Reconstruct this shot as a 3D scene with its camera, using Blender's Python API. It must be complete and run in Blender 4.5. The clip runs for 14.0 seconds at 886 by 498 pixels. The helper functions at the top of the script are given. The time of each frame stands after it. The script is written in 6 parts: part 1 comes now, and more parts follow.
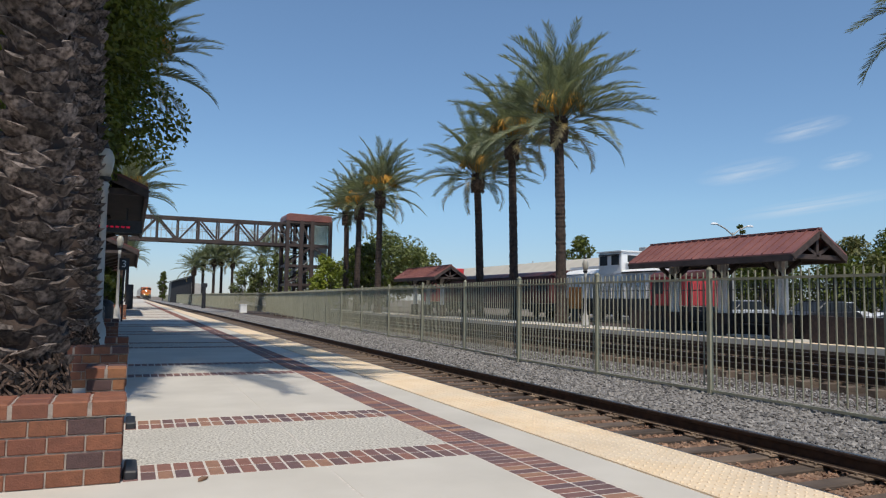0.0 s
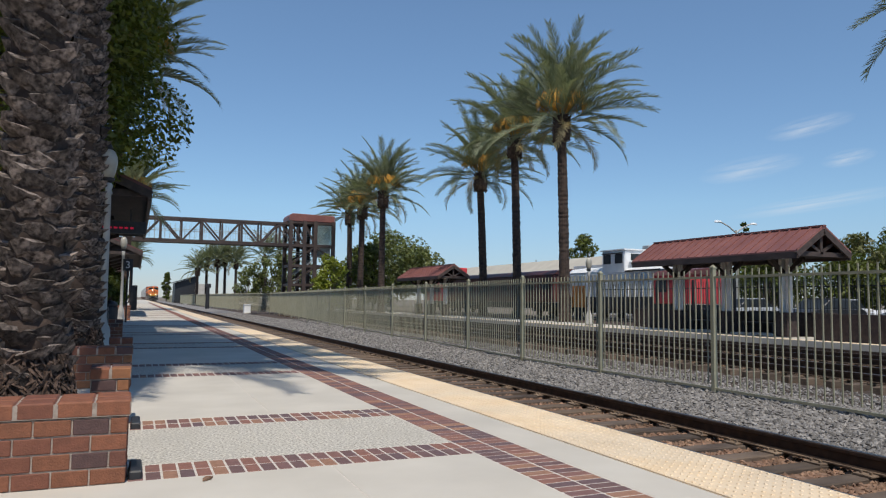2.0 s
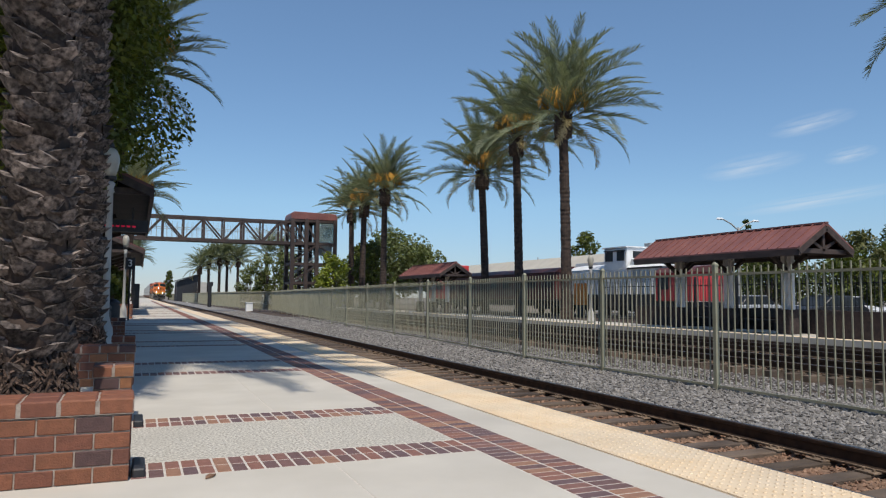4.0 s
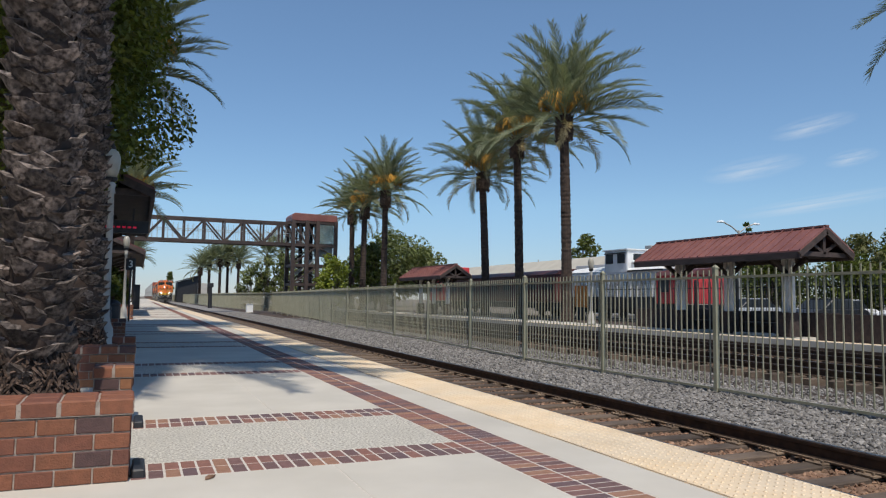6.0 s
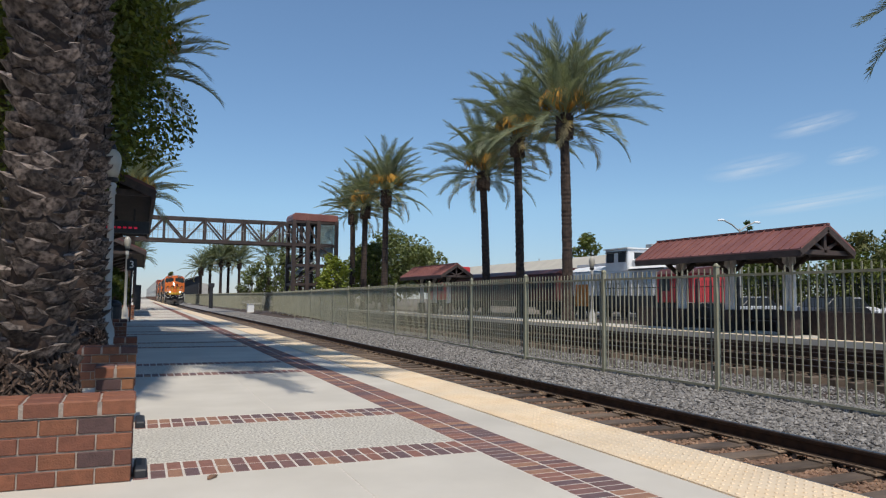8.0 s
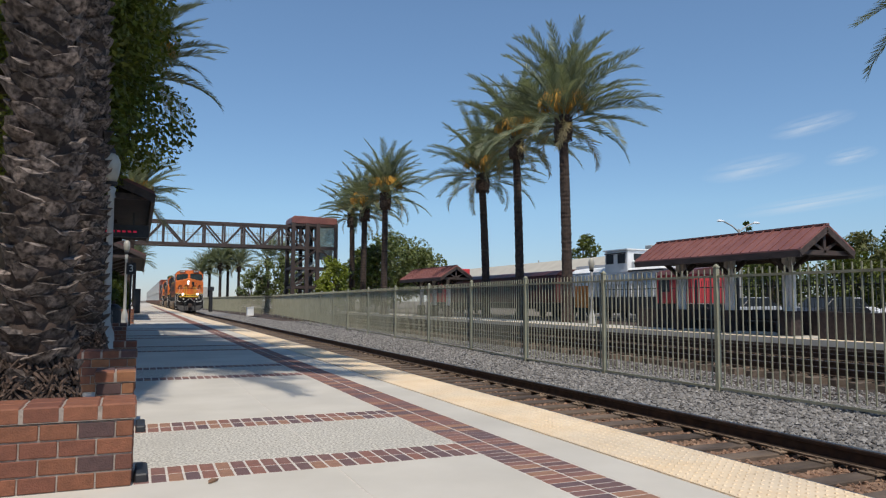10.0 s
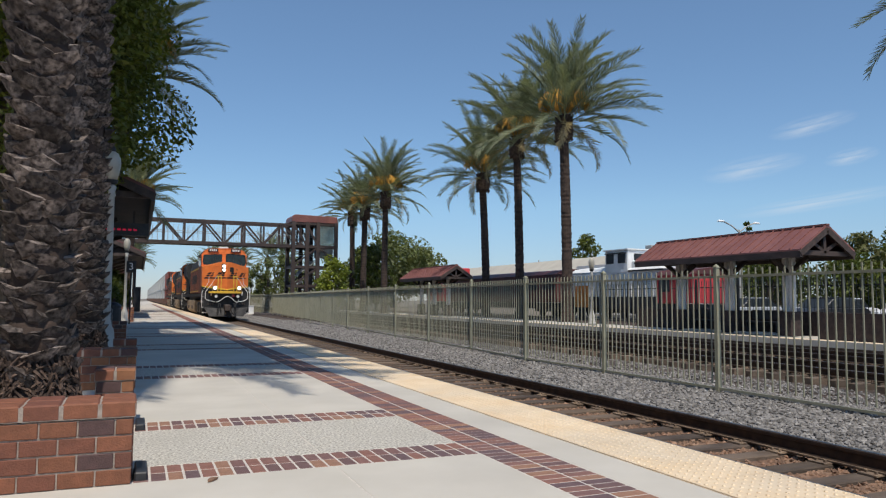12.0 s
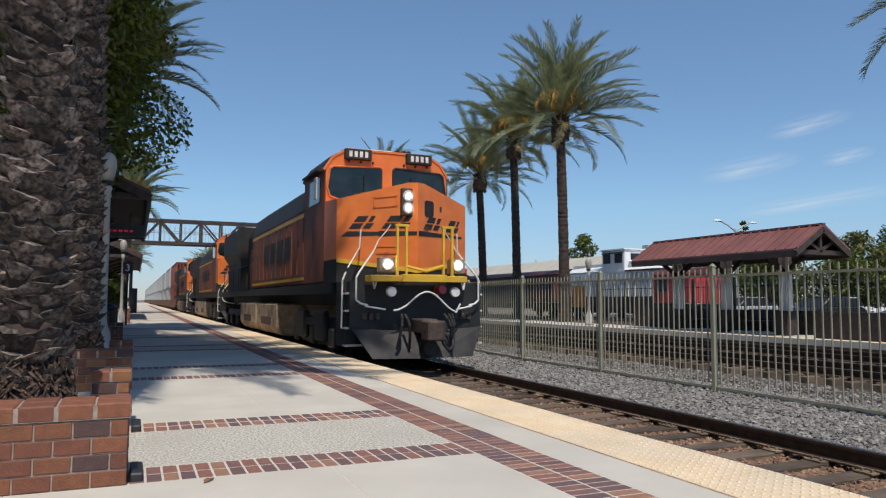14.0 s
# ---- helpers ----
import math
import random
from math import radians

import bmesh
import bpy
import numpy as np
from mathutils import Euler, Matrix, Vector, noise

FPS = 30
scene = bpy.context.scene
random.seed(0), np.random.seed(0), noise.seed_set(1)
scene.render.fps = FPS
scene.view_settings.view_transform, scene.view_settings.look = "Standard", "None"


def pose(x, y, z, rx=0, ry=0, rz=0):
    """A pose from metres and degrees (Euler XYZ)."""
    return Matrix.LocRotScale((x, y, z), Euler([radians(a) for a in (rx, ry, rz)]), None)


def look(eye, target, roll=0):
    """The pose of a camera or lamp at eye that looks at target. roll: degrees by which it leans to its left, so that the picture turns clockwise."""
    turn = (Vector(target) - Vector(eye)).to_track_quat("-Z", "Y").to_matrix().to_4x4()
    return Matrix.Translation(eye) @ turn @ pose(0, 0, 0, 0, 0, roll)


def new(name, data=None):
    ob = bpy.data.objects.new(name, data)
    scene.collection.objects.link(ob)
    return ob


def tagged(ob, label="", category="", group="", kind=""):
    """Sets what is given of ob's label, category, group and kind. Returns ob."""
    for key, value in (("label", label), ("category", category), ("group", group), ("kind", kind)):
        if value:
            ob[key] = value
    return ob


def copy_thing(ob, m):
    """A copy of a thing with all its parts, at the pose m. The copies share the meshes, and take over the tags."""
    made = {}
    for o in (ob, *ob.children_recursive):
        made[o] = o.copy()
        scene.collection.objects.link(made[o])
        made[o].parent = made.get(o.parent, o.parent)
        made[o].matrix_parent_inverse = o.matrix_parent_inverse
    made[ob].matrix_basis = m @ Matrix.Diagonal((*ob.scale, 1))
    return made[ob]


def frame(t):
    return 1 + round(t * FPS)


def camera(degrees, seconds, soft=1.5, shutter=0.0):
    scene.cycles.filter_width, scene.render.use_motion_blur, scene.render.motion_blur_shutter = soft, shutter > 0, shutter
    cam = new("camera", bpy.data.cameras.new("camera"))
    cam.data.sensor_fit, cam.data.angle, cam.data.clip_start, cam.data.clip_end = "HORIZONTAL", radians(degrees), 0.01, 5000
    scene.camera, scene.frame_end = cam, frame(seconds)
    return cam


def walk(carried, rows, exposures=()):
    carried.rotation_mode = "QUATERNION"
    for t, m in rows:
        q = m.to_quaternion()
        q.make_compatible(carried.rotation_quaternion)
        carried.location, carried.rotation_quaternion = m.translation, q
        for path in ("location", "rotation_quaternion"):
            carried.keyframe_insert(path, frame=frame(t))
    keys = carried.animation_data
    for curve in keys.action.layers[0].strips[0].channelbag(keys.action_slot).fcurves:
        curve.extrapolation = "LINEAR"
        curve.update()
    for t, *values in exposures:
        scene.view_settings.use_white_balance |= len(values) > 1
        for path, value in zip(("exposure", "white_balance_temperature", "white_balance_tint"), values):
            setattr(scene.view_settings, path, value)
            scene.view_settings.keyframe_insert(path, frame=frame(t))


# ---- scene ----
cam = camera(63.557, 14.0, soft=1.2)


def pose3(x, y, z, yaw, pitch, roll):
    """A hand-held camera at x, y, z: yaw to the right of +y, pitch up, roll to its left."""
    return pose(x, y, z, 0, 0, -yaw) @ pose(0, 0, 0, 90 + pitch) @ pose(0, 0, 0, 0, 0, roll)


walk(cam, [
    (0, pose3(0.000, 0.000, 1.1783, 23.452, 4.139, 0.891)),
    (0.5, pose3(-0.000, -0.002, 1.1803, 23.517, 4.035, 0.894)),
    (1, pose3(0.000, -0.003, 1.1789, 23.583, 4.101, 0.526)),
    (1.5, pose3(-0.001, -0.003, 1.1769, 23.425, 4.135, 0.492)),
    (2, pose3(0.000, -0.002, 1.1749, 23.201, 4.084, 0.615)),
    (2.5, pose3(-0.002, -0.005, 1.1734, 23.138, 3.990, 0.696)),
    (3, pose3(-0.001, -0.003, 1.1724, 23.131, 3.879, 0.569)),
    (5.5, pose3(-0.002, -0.005, 1.1769, 22.957, 4.017, 0.548)),
    (6, pose3(-0.002, -0.010, 1.1741, 23.013, 4.057, 0.697)),
    (6.5, pose3(-0.006, -0.008, 1.1748, 22.958, 3.991, 0.529)),
    (7, pose3(-0.005, -0.003, 1.1713, 22.941, 3.979, 0.450)),
    (7.5, pose3(-0.004, -0.001, 1.1730, 22.950, 3.976, 0.464)),
    (8, pose3(-0.005, -0.010, 1.1727, 22.957, 4.009, 0.510)),
    (10.5, pose3(-0.008, -0.001, 1.1718, 23.009, 4.201, 0.165)),
    (11, pose3(-0.008, -0.000, 1.1695, 22.931, 4.161, 0.348)),
    (11.5, pose3(-0.005, -0.002, 1.1729, 22.877, 4.121, 0.520)),
    (12, pose3(-0.009, -0.003, 1.1749, 22.993, 4.123, 0.403)),
    (12.5, pose3(-0.002, -0.007, 1.1720, 23.065, 4.096, 0.300)),
    (13, pose3(-0.000, -0.011, 1.1726, 23.175, 4.089, 0.265)),
    (13.5, pose3(0.001, -0.005, 1.1745, 23.258, 4.127, 0.181)),
    (14, pose3(0.001, -0.008, 1.1704, 23.221, 4.157, 0.214)),
])

# world and sun
SUN_EL, SUN_AZ = 60.0, 191.0          # azimuth clockwise from +y
world = bpy.data.worlds.new("sky")
scene.world = world
world.use_nodes = True
wn = world.node_tree
sky = wn.nodes.new("ShaderNodeTexSky")
sky.sky_type, sky.sun_disc = "NISHITA", False
sky.sun_elevation, sky.sun_rotation = radians(SUN_EL), radians(SUN_AZ)
sky.air_density, sky.dust_density, sky.ozone_density = 1.0, 0.0, 2.2
tint = wn.nodes.new("ShaderNodeMix")
tint.data_type, tint.blend_type = "RGBA", "MULTIPLY"
tint.inputs[0].default_value = 1.0
haze = wn.nodes.new("ShaderNodeValToRGB")
haze.color_ramp.elements[0].position, haze.color_ramp.elements[0].color = 0.0, (0.46, 0.54, 0.78, 1)
haze.color_ramp.elements[1].position, haze.color_ramp.elements[1].color = 0.38, (0.92, 1.02, 1.07, 1)
low = haze.color_ramp.elements.new(0.13)
low.color = (0.74, 0.865, 0.96, 1)
way = wn.nodes.new("ShaderNodeTexCoord")
sep = wn.nodes.new("ShaderNodeSeparateXYZ")
wn.links.new(way.outputs["Generated"], sep.inputs[0])
wn.links.new(sep.outputs[2], haze.inputs[0])
wn.links.new(haze.outputs[0], tint.inputs[7])
wn.links.new(sky.outputs[0], tint.inputs[6])
wn.links.new(tint.outputs[2], wn.nodes["Background"].inputs[0])
wn.nodes["Background"].inputs[1].default_value = 0.118
sun = new("sun", bpy.data.lights.new("sun", "SUN"))
sun.data.energy, sun.data.angle, sun.data.color = 4.0, radians(0.55), (1.0, 0.93, 0.82)
sd = Vector((math.sin(radians(SUN_AZ)) * math.cos(radians(SUN_EL)), math.cos(radians(SUN_AZ)) * math.cos(radians(SUN_EL)), math.sin(radians(SUN_EL))))
sun.matrix_world = look(sd * 100, (0, 0, 0))
scene.view_settings.exposure = 0.0

# ---- materials ----


def mat(name, c1, c2, scale=3.0, rough=0.7, metal=0.0, bump=0.0, bscale=40.0, rand=0.0, island=0.0, own=False, c3=None, c3scale=0.6, c3amt=0.5, aniso=(1, 1, 1), spec=0.5, trans=0.0):
    """Two-tone noise, a broader stain c3, a fine relief; rand and island vary brightness piece by piece."""
    m = bpy.data.materials.new(name)
    m.use_nodes = True
    nt = m.node_tree
    N, L = nt.nodes, nt.links
    b = N["Principled BSDF"]
    if own:
        src = N.new("ShaderNodeTexCoord").outputs["Object"]
    else:
        src = N.new("ShaderNodeNewGeometry").outputs["Position"]
    mp = N.new("ShaderNodeMapping")
    mp.inputs["Scale"].default_value = aniso
    L.new(src, mp.inputs[0])

    def noise_at(s, d=4.0):
        n = N.new("ShaderNodeTexNoise")
        n.inputs["Scale"].default_value, n.inputs["Detail"].default_value = s, d
        L.new(mp.outputs[0], n.inputs["Vector"])
        return n.outputs["Fac"]

    def mix(fac, a, c, mode="MIX"):
        x = N.new("ShaderNodeMix")
        x.data_type, x.blend_type = "RGBA", mode
        for sock, v in ((x.inputs[0], fac), (x.inputs[6], a), (x.inputs[7], c)):
            if hasattr(v, "is_linked"):
                L.new(v, sock)
            elif isinstance(v, tuple):
                sock.default_value = (*v, 1)
            else:
                sock.default_value = v
        return x.outputs[2]

    def ramp(v, lo, hi):
        r = N.new("ShaderNodeMapRange")
        r.inputs[1].default_value, r.inputs[2].default_value = lo, hi
        L.new(v, r.inputs[0])
        return r.outputs[0]

    col = mix(ramp(noise_at(scale), 0.35, 0.65), c1, c2)
    if c3:
        f = N.new("ShaderNodeMath")
        f.operation = "MULTIPLY"
        L.new(ramp(noise_at(c3scale, 6), 0.45, 0.7), f.inputs[0])
        f.inputs[1].default_value = c3amt
        col = mix(f.outputs[0], col, c3)
    for amount, node, out in ((rand, "ShaderNodeObjectInfo", "Random"), (island, "ShaderNodeNewGeometry", "Random Per Island")):
        if amount:
            r = N.new("ShaderNodeMapRange")
            r.inputs[3].default_value, r.inputs[4].default_value = 1 - amount, 1 + amount
            L.new(N.new(node).outputs[out], r.inputs[0])
            h = N.new("ShaderNodeHueSaturation")
            L.new(r.outputs[0], h.inputs["Value"])
            L.new(col, h.inputs["Color"])
            col = h.outputs[0]
    L.new(col, b.inputs["Base Color"])
    b.inputs["Roughness"].default_value, b.inputs["Metallic"].default_value = rough, metal
    b.inputs["Specular IOR Level"].default_value = spec
    if trans:
        b.inputs["Transmission Weight"].default_value = trans
    if bump:
        bp = N.new("ShaderNodeBump")
        bp.inputs["Strength"].default_value, bp.inputs["Distance"].default_value = bump, 0.01
        L.new(noise_at(bscale, 3), bp.inputs["Height"])
        L.new(bp.outputs[0], b.inputs["Normal"])
    return m


def leaf_mat(name, c1, c2, island=0.35):
    m = mat(name, c1, c2, 1.2, 0.5, island=island, spec=0.35)
    nt = m.node_tree
    t = nt.nodes.new("ShaderNodeBsdfTranslucent")
    t.inputs[0].default_value = (c2[0] * 1.3, c2[1] * 1.4, c2[2] * 0.8, 1)
    x = nt.nodes.new("ShaderNodeMixShader")
    x.inputs[0].default_value = 0.25
    nt.links.new(nt.nodes["Principled BSDF"].outputs[0], x.inputs[1])
    nt.links.new(t.outputs[0], x.inputs[2])
    nt.links.new(x.outputs[0], nt.nodes["Material Output"].inputs[0])
    return m


def glow(name, color, strength):
    m = bpy.data.materials.new(name)
    m.use_nodes = True
    b = m.node_tree.nodes["Principled BSDF"]
    b.inputs["Base Color"].default_value = (*color, 1)
    b.inputs["Emission Color"].default_value = (*color, 1)
    b.inputs["Emission Strength"].default_value = strength
    return m


def brick_mat(name, tones, rough=0.75):
    """Each brick takes one of several fired tones, with mottling and relief."""
    m = mat(name, tones[0], tones[0], 30, rough, bump=0.5, bscale=90)
    nt = m.node_tree
    r = nt.nodes.new("ShaderNodeValToRGB")
    r.color_ramp.interpolation = "CONSTANT"
    while len(r.color_ramp.elements) < len(tones):
        r.color_ramp.elements.new(0.5)
    for i, (e, c) in enumerate(zip(r.color_ramp.elements, tones)):
        e.position, e.color = i / len(tones), (*c, 1)
    nt.links.new(nt.nodes.new("ShaderNodeObjectInfo").outputs["Random"], r.inputs[0])
    n = nt.nodes.new("ShaderNodeTexNoise")
    n.inputs["Scale"].default_value, n.inputs["Detail"].default_value = 18, 6
    nt.links.new(nt.nodes.new("ShaderNodeNewGeometry").outputs["Position"], n.inputs["Vector"])
    mr = nt.nodes.new("ShaderNodeMapRange")
    mr.inputs[3].default_value, mr.inputs[4].default_value = 0.6, 1.4
    nt.links.new(n.outputs["Fac"], mr.inputs[0])
    h = nt.nodes.new("ShaderNodeHueSaturation")
    nt.links.new(mr.outputs[0], h.inputs["Value"])
    nt.links.new(r.outputs[0], h.inputs["Color"])
    nt.links.new(h.outputs[0], nt.nodes["Principled BSDF"].inputs["Base Color"])
    return m


CONCRETE = mat("concrete", (0.50, 0.462, 0.40), (0.56, 0.52, 0.455), 1.3, 0.85, bump=0.12, bscale=160, c3=(0.40, 0.375, 0.335), c3scale=0.5, c3amt=0.45)
AGGREGATE = mat("exposed_aggregate", (0.27, 0.245, 0.21), (0.70, 0.66, 0.58), 48, 0.9, bump=0.8, bscale=110, c3=(0.40, 0.37, 0.32), c3scale=1.2, c3amt=0.4)
JOINT = mat("joint_filler", (0.16, 0.145, 0.125), (0.25, 0.225, 0.195), 15, 0.95)
MORTAR = mat("mortar", (0.50, 0.45, 0.40), (0.62, 0.57, 0.51), 25, 0.9, bump=0.4, bscale=120)
PAVER = brick_mat("paver_brick", [(0.235, 0.11, 0.082), (0.145, 0.083, 0.078), (0.185, 0.098, 0.087), (0.29, 0.155, 0.10), (0.13, 0.08, 0.082), (0.21, 0.105, 0.085)])
BRICK = brick_mat("wall_brick", [(0.17, 0.062, 0.037), (0.215, 0.08, 0.042), (0.145, 0.056, 0.037), (0.26, 0.11, 0.05), (0.085, 0.046, 0.043), (0.19, 0.072, 0.037)])
TACTILE = mat("tactile_yellow", (0.70, 0.53, 0.34), (0.76, 0.61, 0.43), 2.5, 0.7, bump=0.1, bscale=90, c3=(0.56, 0.47, 0.36), c3scale=0.9, c3amt=0.6)
STEEL_RAIL = mat("rail_steel", (0.045, 0.032, 0.027), (0.085, 0.055, 0.04), 9, 0.55, metal=0.6, bump=0.2, bscale=60)
DUSTY_PLATE = mat("dusty_plate", (0.12, 0.082, 0.056), (0.30, 0.215, 0.145), 7, 0.9, bump=0.4, bscale=40, c3=(0.07, 0.047, 0.035), c3scale=3.0, c3amt=0.7)
RAIL_TOP = mat("rail_top", (0.10, 0.09, 0.085), (0.17, 0.155, 0.145), 4, 0.33, metal=0.9, aniso=(8, 0.2, 1))
TIE = mat("weathered_tie", (0.06, 0.043, 0.033), (0.125, 0.092, 0.07), 7, 0.9, bump=0.8, bscale=50, c3=(0.20, 0.14, 0.09), c3amt=0.5, aniso=(0.3, 1, 1), rand=0.3)
BALLAST = mat("ballast", (0.125, 0.116, 0.11), (0.26, 0.243, 0.226), 16, 0.9, bump=1.0, bscale=45, island=0.45)
DARK_BED = mat("dark_bed", (0.05, 0.035, 0.028), (0.10, 0.07, 0.055), 8, 0.95, bump=1.0, bscale=50, c3=(0.03, 0.022, 0.018), c3scale=0.6, c3amt=0.6)
DIRT = mat("oily_ballast", (0.15, 0.083, 0.052), (0.30, 0.18, 0.118), 10, 0.95, bump=1.0, bscale=50, island=0.4, c3=(0.25, 0.17, 0.11), c3scale=2.5, c3amt=0.6)
FENCE = mat("fence_paint", (0.25, 0.24, 0.17), (0.31, 0.30, 0.21), 3, 0.55, bump=0.1, bscale=30, c3=(0.36, 0.34, 0.25), c3amt=0.5)
GROUND = mat("ground", (0.16, 0.13, 0.10), (0.22, 0.19, 0.15), 0.4, 0.95, bump=0.5, bscale=20, c3=(0.10, 0.095, 0.085), c3scale=0.05)
SOIL = mat("planter_soil", (0.05, 0.035, 0.025), (0.10, 0.07, 0.05), 12, 0.95, bump=1.0, bscale=40)

ORANGE = mat("loco_orange", (0.70, 0.165, 0.030), (0.78, 0.205, 0.042), 2.4, 0.45, bump=0.05, bscale=12, own=True, c3=(0.42, 0.12, 0.045), c3scale=1.6, c3amt=0.35)
# flank orange: soot plus the shade on the sides, both put into the colour
ORANGE_SOOT_SHADE = mat("sooty_shaded_orange", (0.19, 0.052, 0.022), (0.29, 0.078, 0.03), 2.2, 0.6, own=True, c3=(0.09, 0.04, 0.025), c3scale=0.8, c3amt=0.75, aniso=(1, 1, 0.35))
YELLOW = mat("loco_yellow", (0.62, 0.36, 0.02), (0.72, 0.44, 0.04), 4, 0.5, own=True, c3=(0.35, 0.2, 0.04), c3amt=0.5)
BLACK = mat("loco_black", (0.009, 0.009, 0.010), (0.020, 0.019, 0.018), 3, 0.62, own=True, c3=(0.028, 0.023, 0.02), c3amt=0.45, bump=0.1)
PLOW = mat("dusty_plow", (0.026, 0.024, 0.024), (0.065, 0.06, 0.058), 2.2, 0.75, own=True, c3=(0.02, 0.018, 0.018), c3scale=1.5, c3amt=0.85)
TAN = mat("dusty_truck", (0.30, 0.22, 0.14), (0.44, 0.34, 0.23), 5, 0.85, own=True, c3=(0.07, 0.05, 0.04), c3scale=1.8, c3amt=0.8, bump=0.3)
RUSTY = mat("coupler_rust", (0.045, 0.032, 0.026), (0.095, 0.066, 0.052), 9, 0.75, own=True, bump=0.4)
WHITE = mat("white_rail_paint", (0.62, 0.60, 0.57), (0.75, 0.73, 0.70), 6, 0.5, own=True)
SILVER = mat("silver_paint", (0.45, 0.44, 0.43), (0.6, 0.59, 0.57), 6, 0.45, own=True)
CABGLASS = mat("cab_glass", (0.006, 0.012, 0.014), (0.016, 0.03, 0.033), 2.2, 0.05, own=True, spec=0.5)
LAMP_ON = glow("headlight_on", (1.0, 0.97, 0.92), 22.0)
LAMP_DIM = mat("lamp_lens", (0.55, 0.54, 0.50), (0.72, 0.71, 0.68), 8, 0.2, own=True)
CONT_RED = mat("red_container", (0.26, 0.065, 0.045), (0.33, 0.085, 0.055), 1.2, 0.6, own=True, c3=(0.14, 0.05, 0.04), c3amt=0.6)
CONT_WHITE = mat("white_container", (0.40, 0.40, 0.385), (0.50, 0.50, 0.48), 1.0, 0.6, own=True, c3=(0.28, 0.27, 0.25), c3amt=0.6, aniso=(1, 1, 0.3))
WELL = mat("well_car_paint", (0.10, 0.055, 0.045), (0.16, 0.085, 0.06), 3, 0.7, own=True, c3=(0.05, 0.04, 0.035), c3amt=0.7)
BRONZE = mat("brown_steel", (0.034, 0.023, 0.021), (0.056, 0.039, 0.034), 2, 0.55, bump=0.05, c3=(0.11, 0.075, 0.062), c3amt=0.4)
ROOF_RED = mat("red_metal_roof", (0.20, 0.08, 0.07), (0.26, 0.108, 0.092), 1.5, 0.5, bump=0.05, c3=(0.16, 0.06, 0.055), c3scale=0.5, c3amt=0.5)
ROOF_DARK = mat("dark_red_roof", (0.10, 0.04, 0.04), (0.15, 0.055, 0.05), 1.5, 0.55, c3=(0.07, 0.03, 0.03), c3amt=0.5)
TIMBER = mat("dark_timber", (0.04, 0.028, 0.025), (0.072, 0.05, 0.043), 5, 0.7, bump=0.3, aniso=(1, 0.3, 1))
POST_GREY = mat("grey_post_paint", (0.36, 0.35, 0.325), (0.45, 0.435, 0.40), 3, 0.6, c3=(0.30, 0.285, 0.26), c3amt=0.5)
# far canopy posts: a whiter copy of the post paint with sunlight in it
POST_SUNLIT = mat("sunlit_post_paint", (0.62, 0.60, 0.57), (0.72, 0.70, 0.67), 3, 0.6, c3=(0.5, 0.48, 0.45), c3amt=0.5)
# near-black copy of TIMBER: the deep under-roof shade is put into its colour
SHADED_TIMBER = mat("shaded_timber", (0.016, 0.011, 0.010), (0.030, 0.021, 0.018), 4, 0.8, bump=0.3, aniso=(1, 0.3, 1))
WALL_MORTAR = mat("wall_mortar", (0.24, 0.195, 0.165), (0.36, 0.30, 0.255), 22, 0.95, bump=0.5, bscale=110)
ROOTS = mat("palm_root_mass", (0.03, 0.018, 0.013), (0.12, 0.078, 0.058), 22, 0.95, bump=1.0, bscale=55, island=0.5)
DARKWALL = mat("dark_brick_base", (0.026, 0.018, 0.017), (0.052, 0.034, 0.031), 8, 0.85, bump=0.4)
GLASS = mat("clear_glass", (0.6, 0.75, 0.75), (0.65, 0.8, 0.8), 1, 0.05, trans=0.85)
MESHY = mat("grey_mesh", (0.30, 0.32, 0.33), (0.38, 0.40, 0.41), 3, 0.6)
IRON = mat("black_iron", (0.012, 0.013, 0.016), (0.03, 0.03, 0.034), 4, 0.5)
GLOBE = mat("lamp_globe", (0.36, 0.33, 0.27), (0.44, 0.41, 0.34), 3, 0.3, spec=0.6)
WALLPALE = mat("pale_stucco", (0.42, 0.40, 0.36), (0.50, 0.47, 0.43), 1.0, 0.9, bump=0.2, c3=(0.34, 0.31, 0.28), c3scale=0.3)
ROOF_GREY = mat("grey_roof", (0.44, 0.40, 0.33), (0.50, 0.46, 0.38), 0.6, 0.8, c3=(0.36, 0.33, 0.28), c3scale=0.15)
COACH = mat("maroon_coach", (0.085, 0.028, 0.026), (0.13, 0.042, 0.036), 2, 0.5, c3=(0.05, 0.025, 0.025), c3amt=0.5)
CAB_RED = mat("caboose_red", (0.48, 0.035, 0.04), (0.56, 0.055, 0.055), 2, 0.5, c3=(0.3, 0.04, 0.04), c3amt=0.4)
ENG_WHITE = mat("engine_white", (0.78, 0.79, 0.80), (0.85, 0.86, 0.86), 2, 0.45, c3=(0.5, 0.5, 0.5), c3amt=0.4)
ENG_GREY = mat("engine_grey", (0.42, 0.44, 0.46), (0.54, 0.56, 0.57), 2, 0.5, c3=(0.34, 0.36, 0.38), c3amt=0.5)
ENG_BLUE = mat("engine_blue", (0.30, 0.40, 0.50), (0.40, 0.50, 0.58), 2, 0.45, c3=(0.58, 0.63, 0.66), c3amt=0.5)
DARKGLASS = mat("dark_window", (0.012, 0.016, 0.02), (0.03, 0.035, 0.04), 1, 0.45, spec=0.35)
ORANGE_PAINT = mat("orange_panel", (0.5, 0.17, 0.03), (0.58, 0.22, 0.05), 3, 0.5)
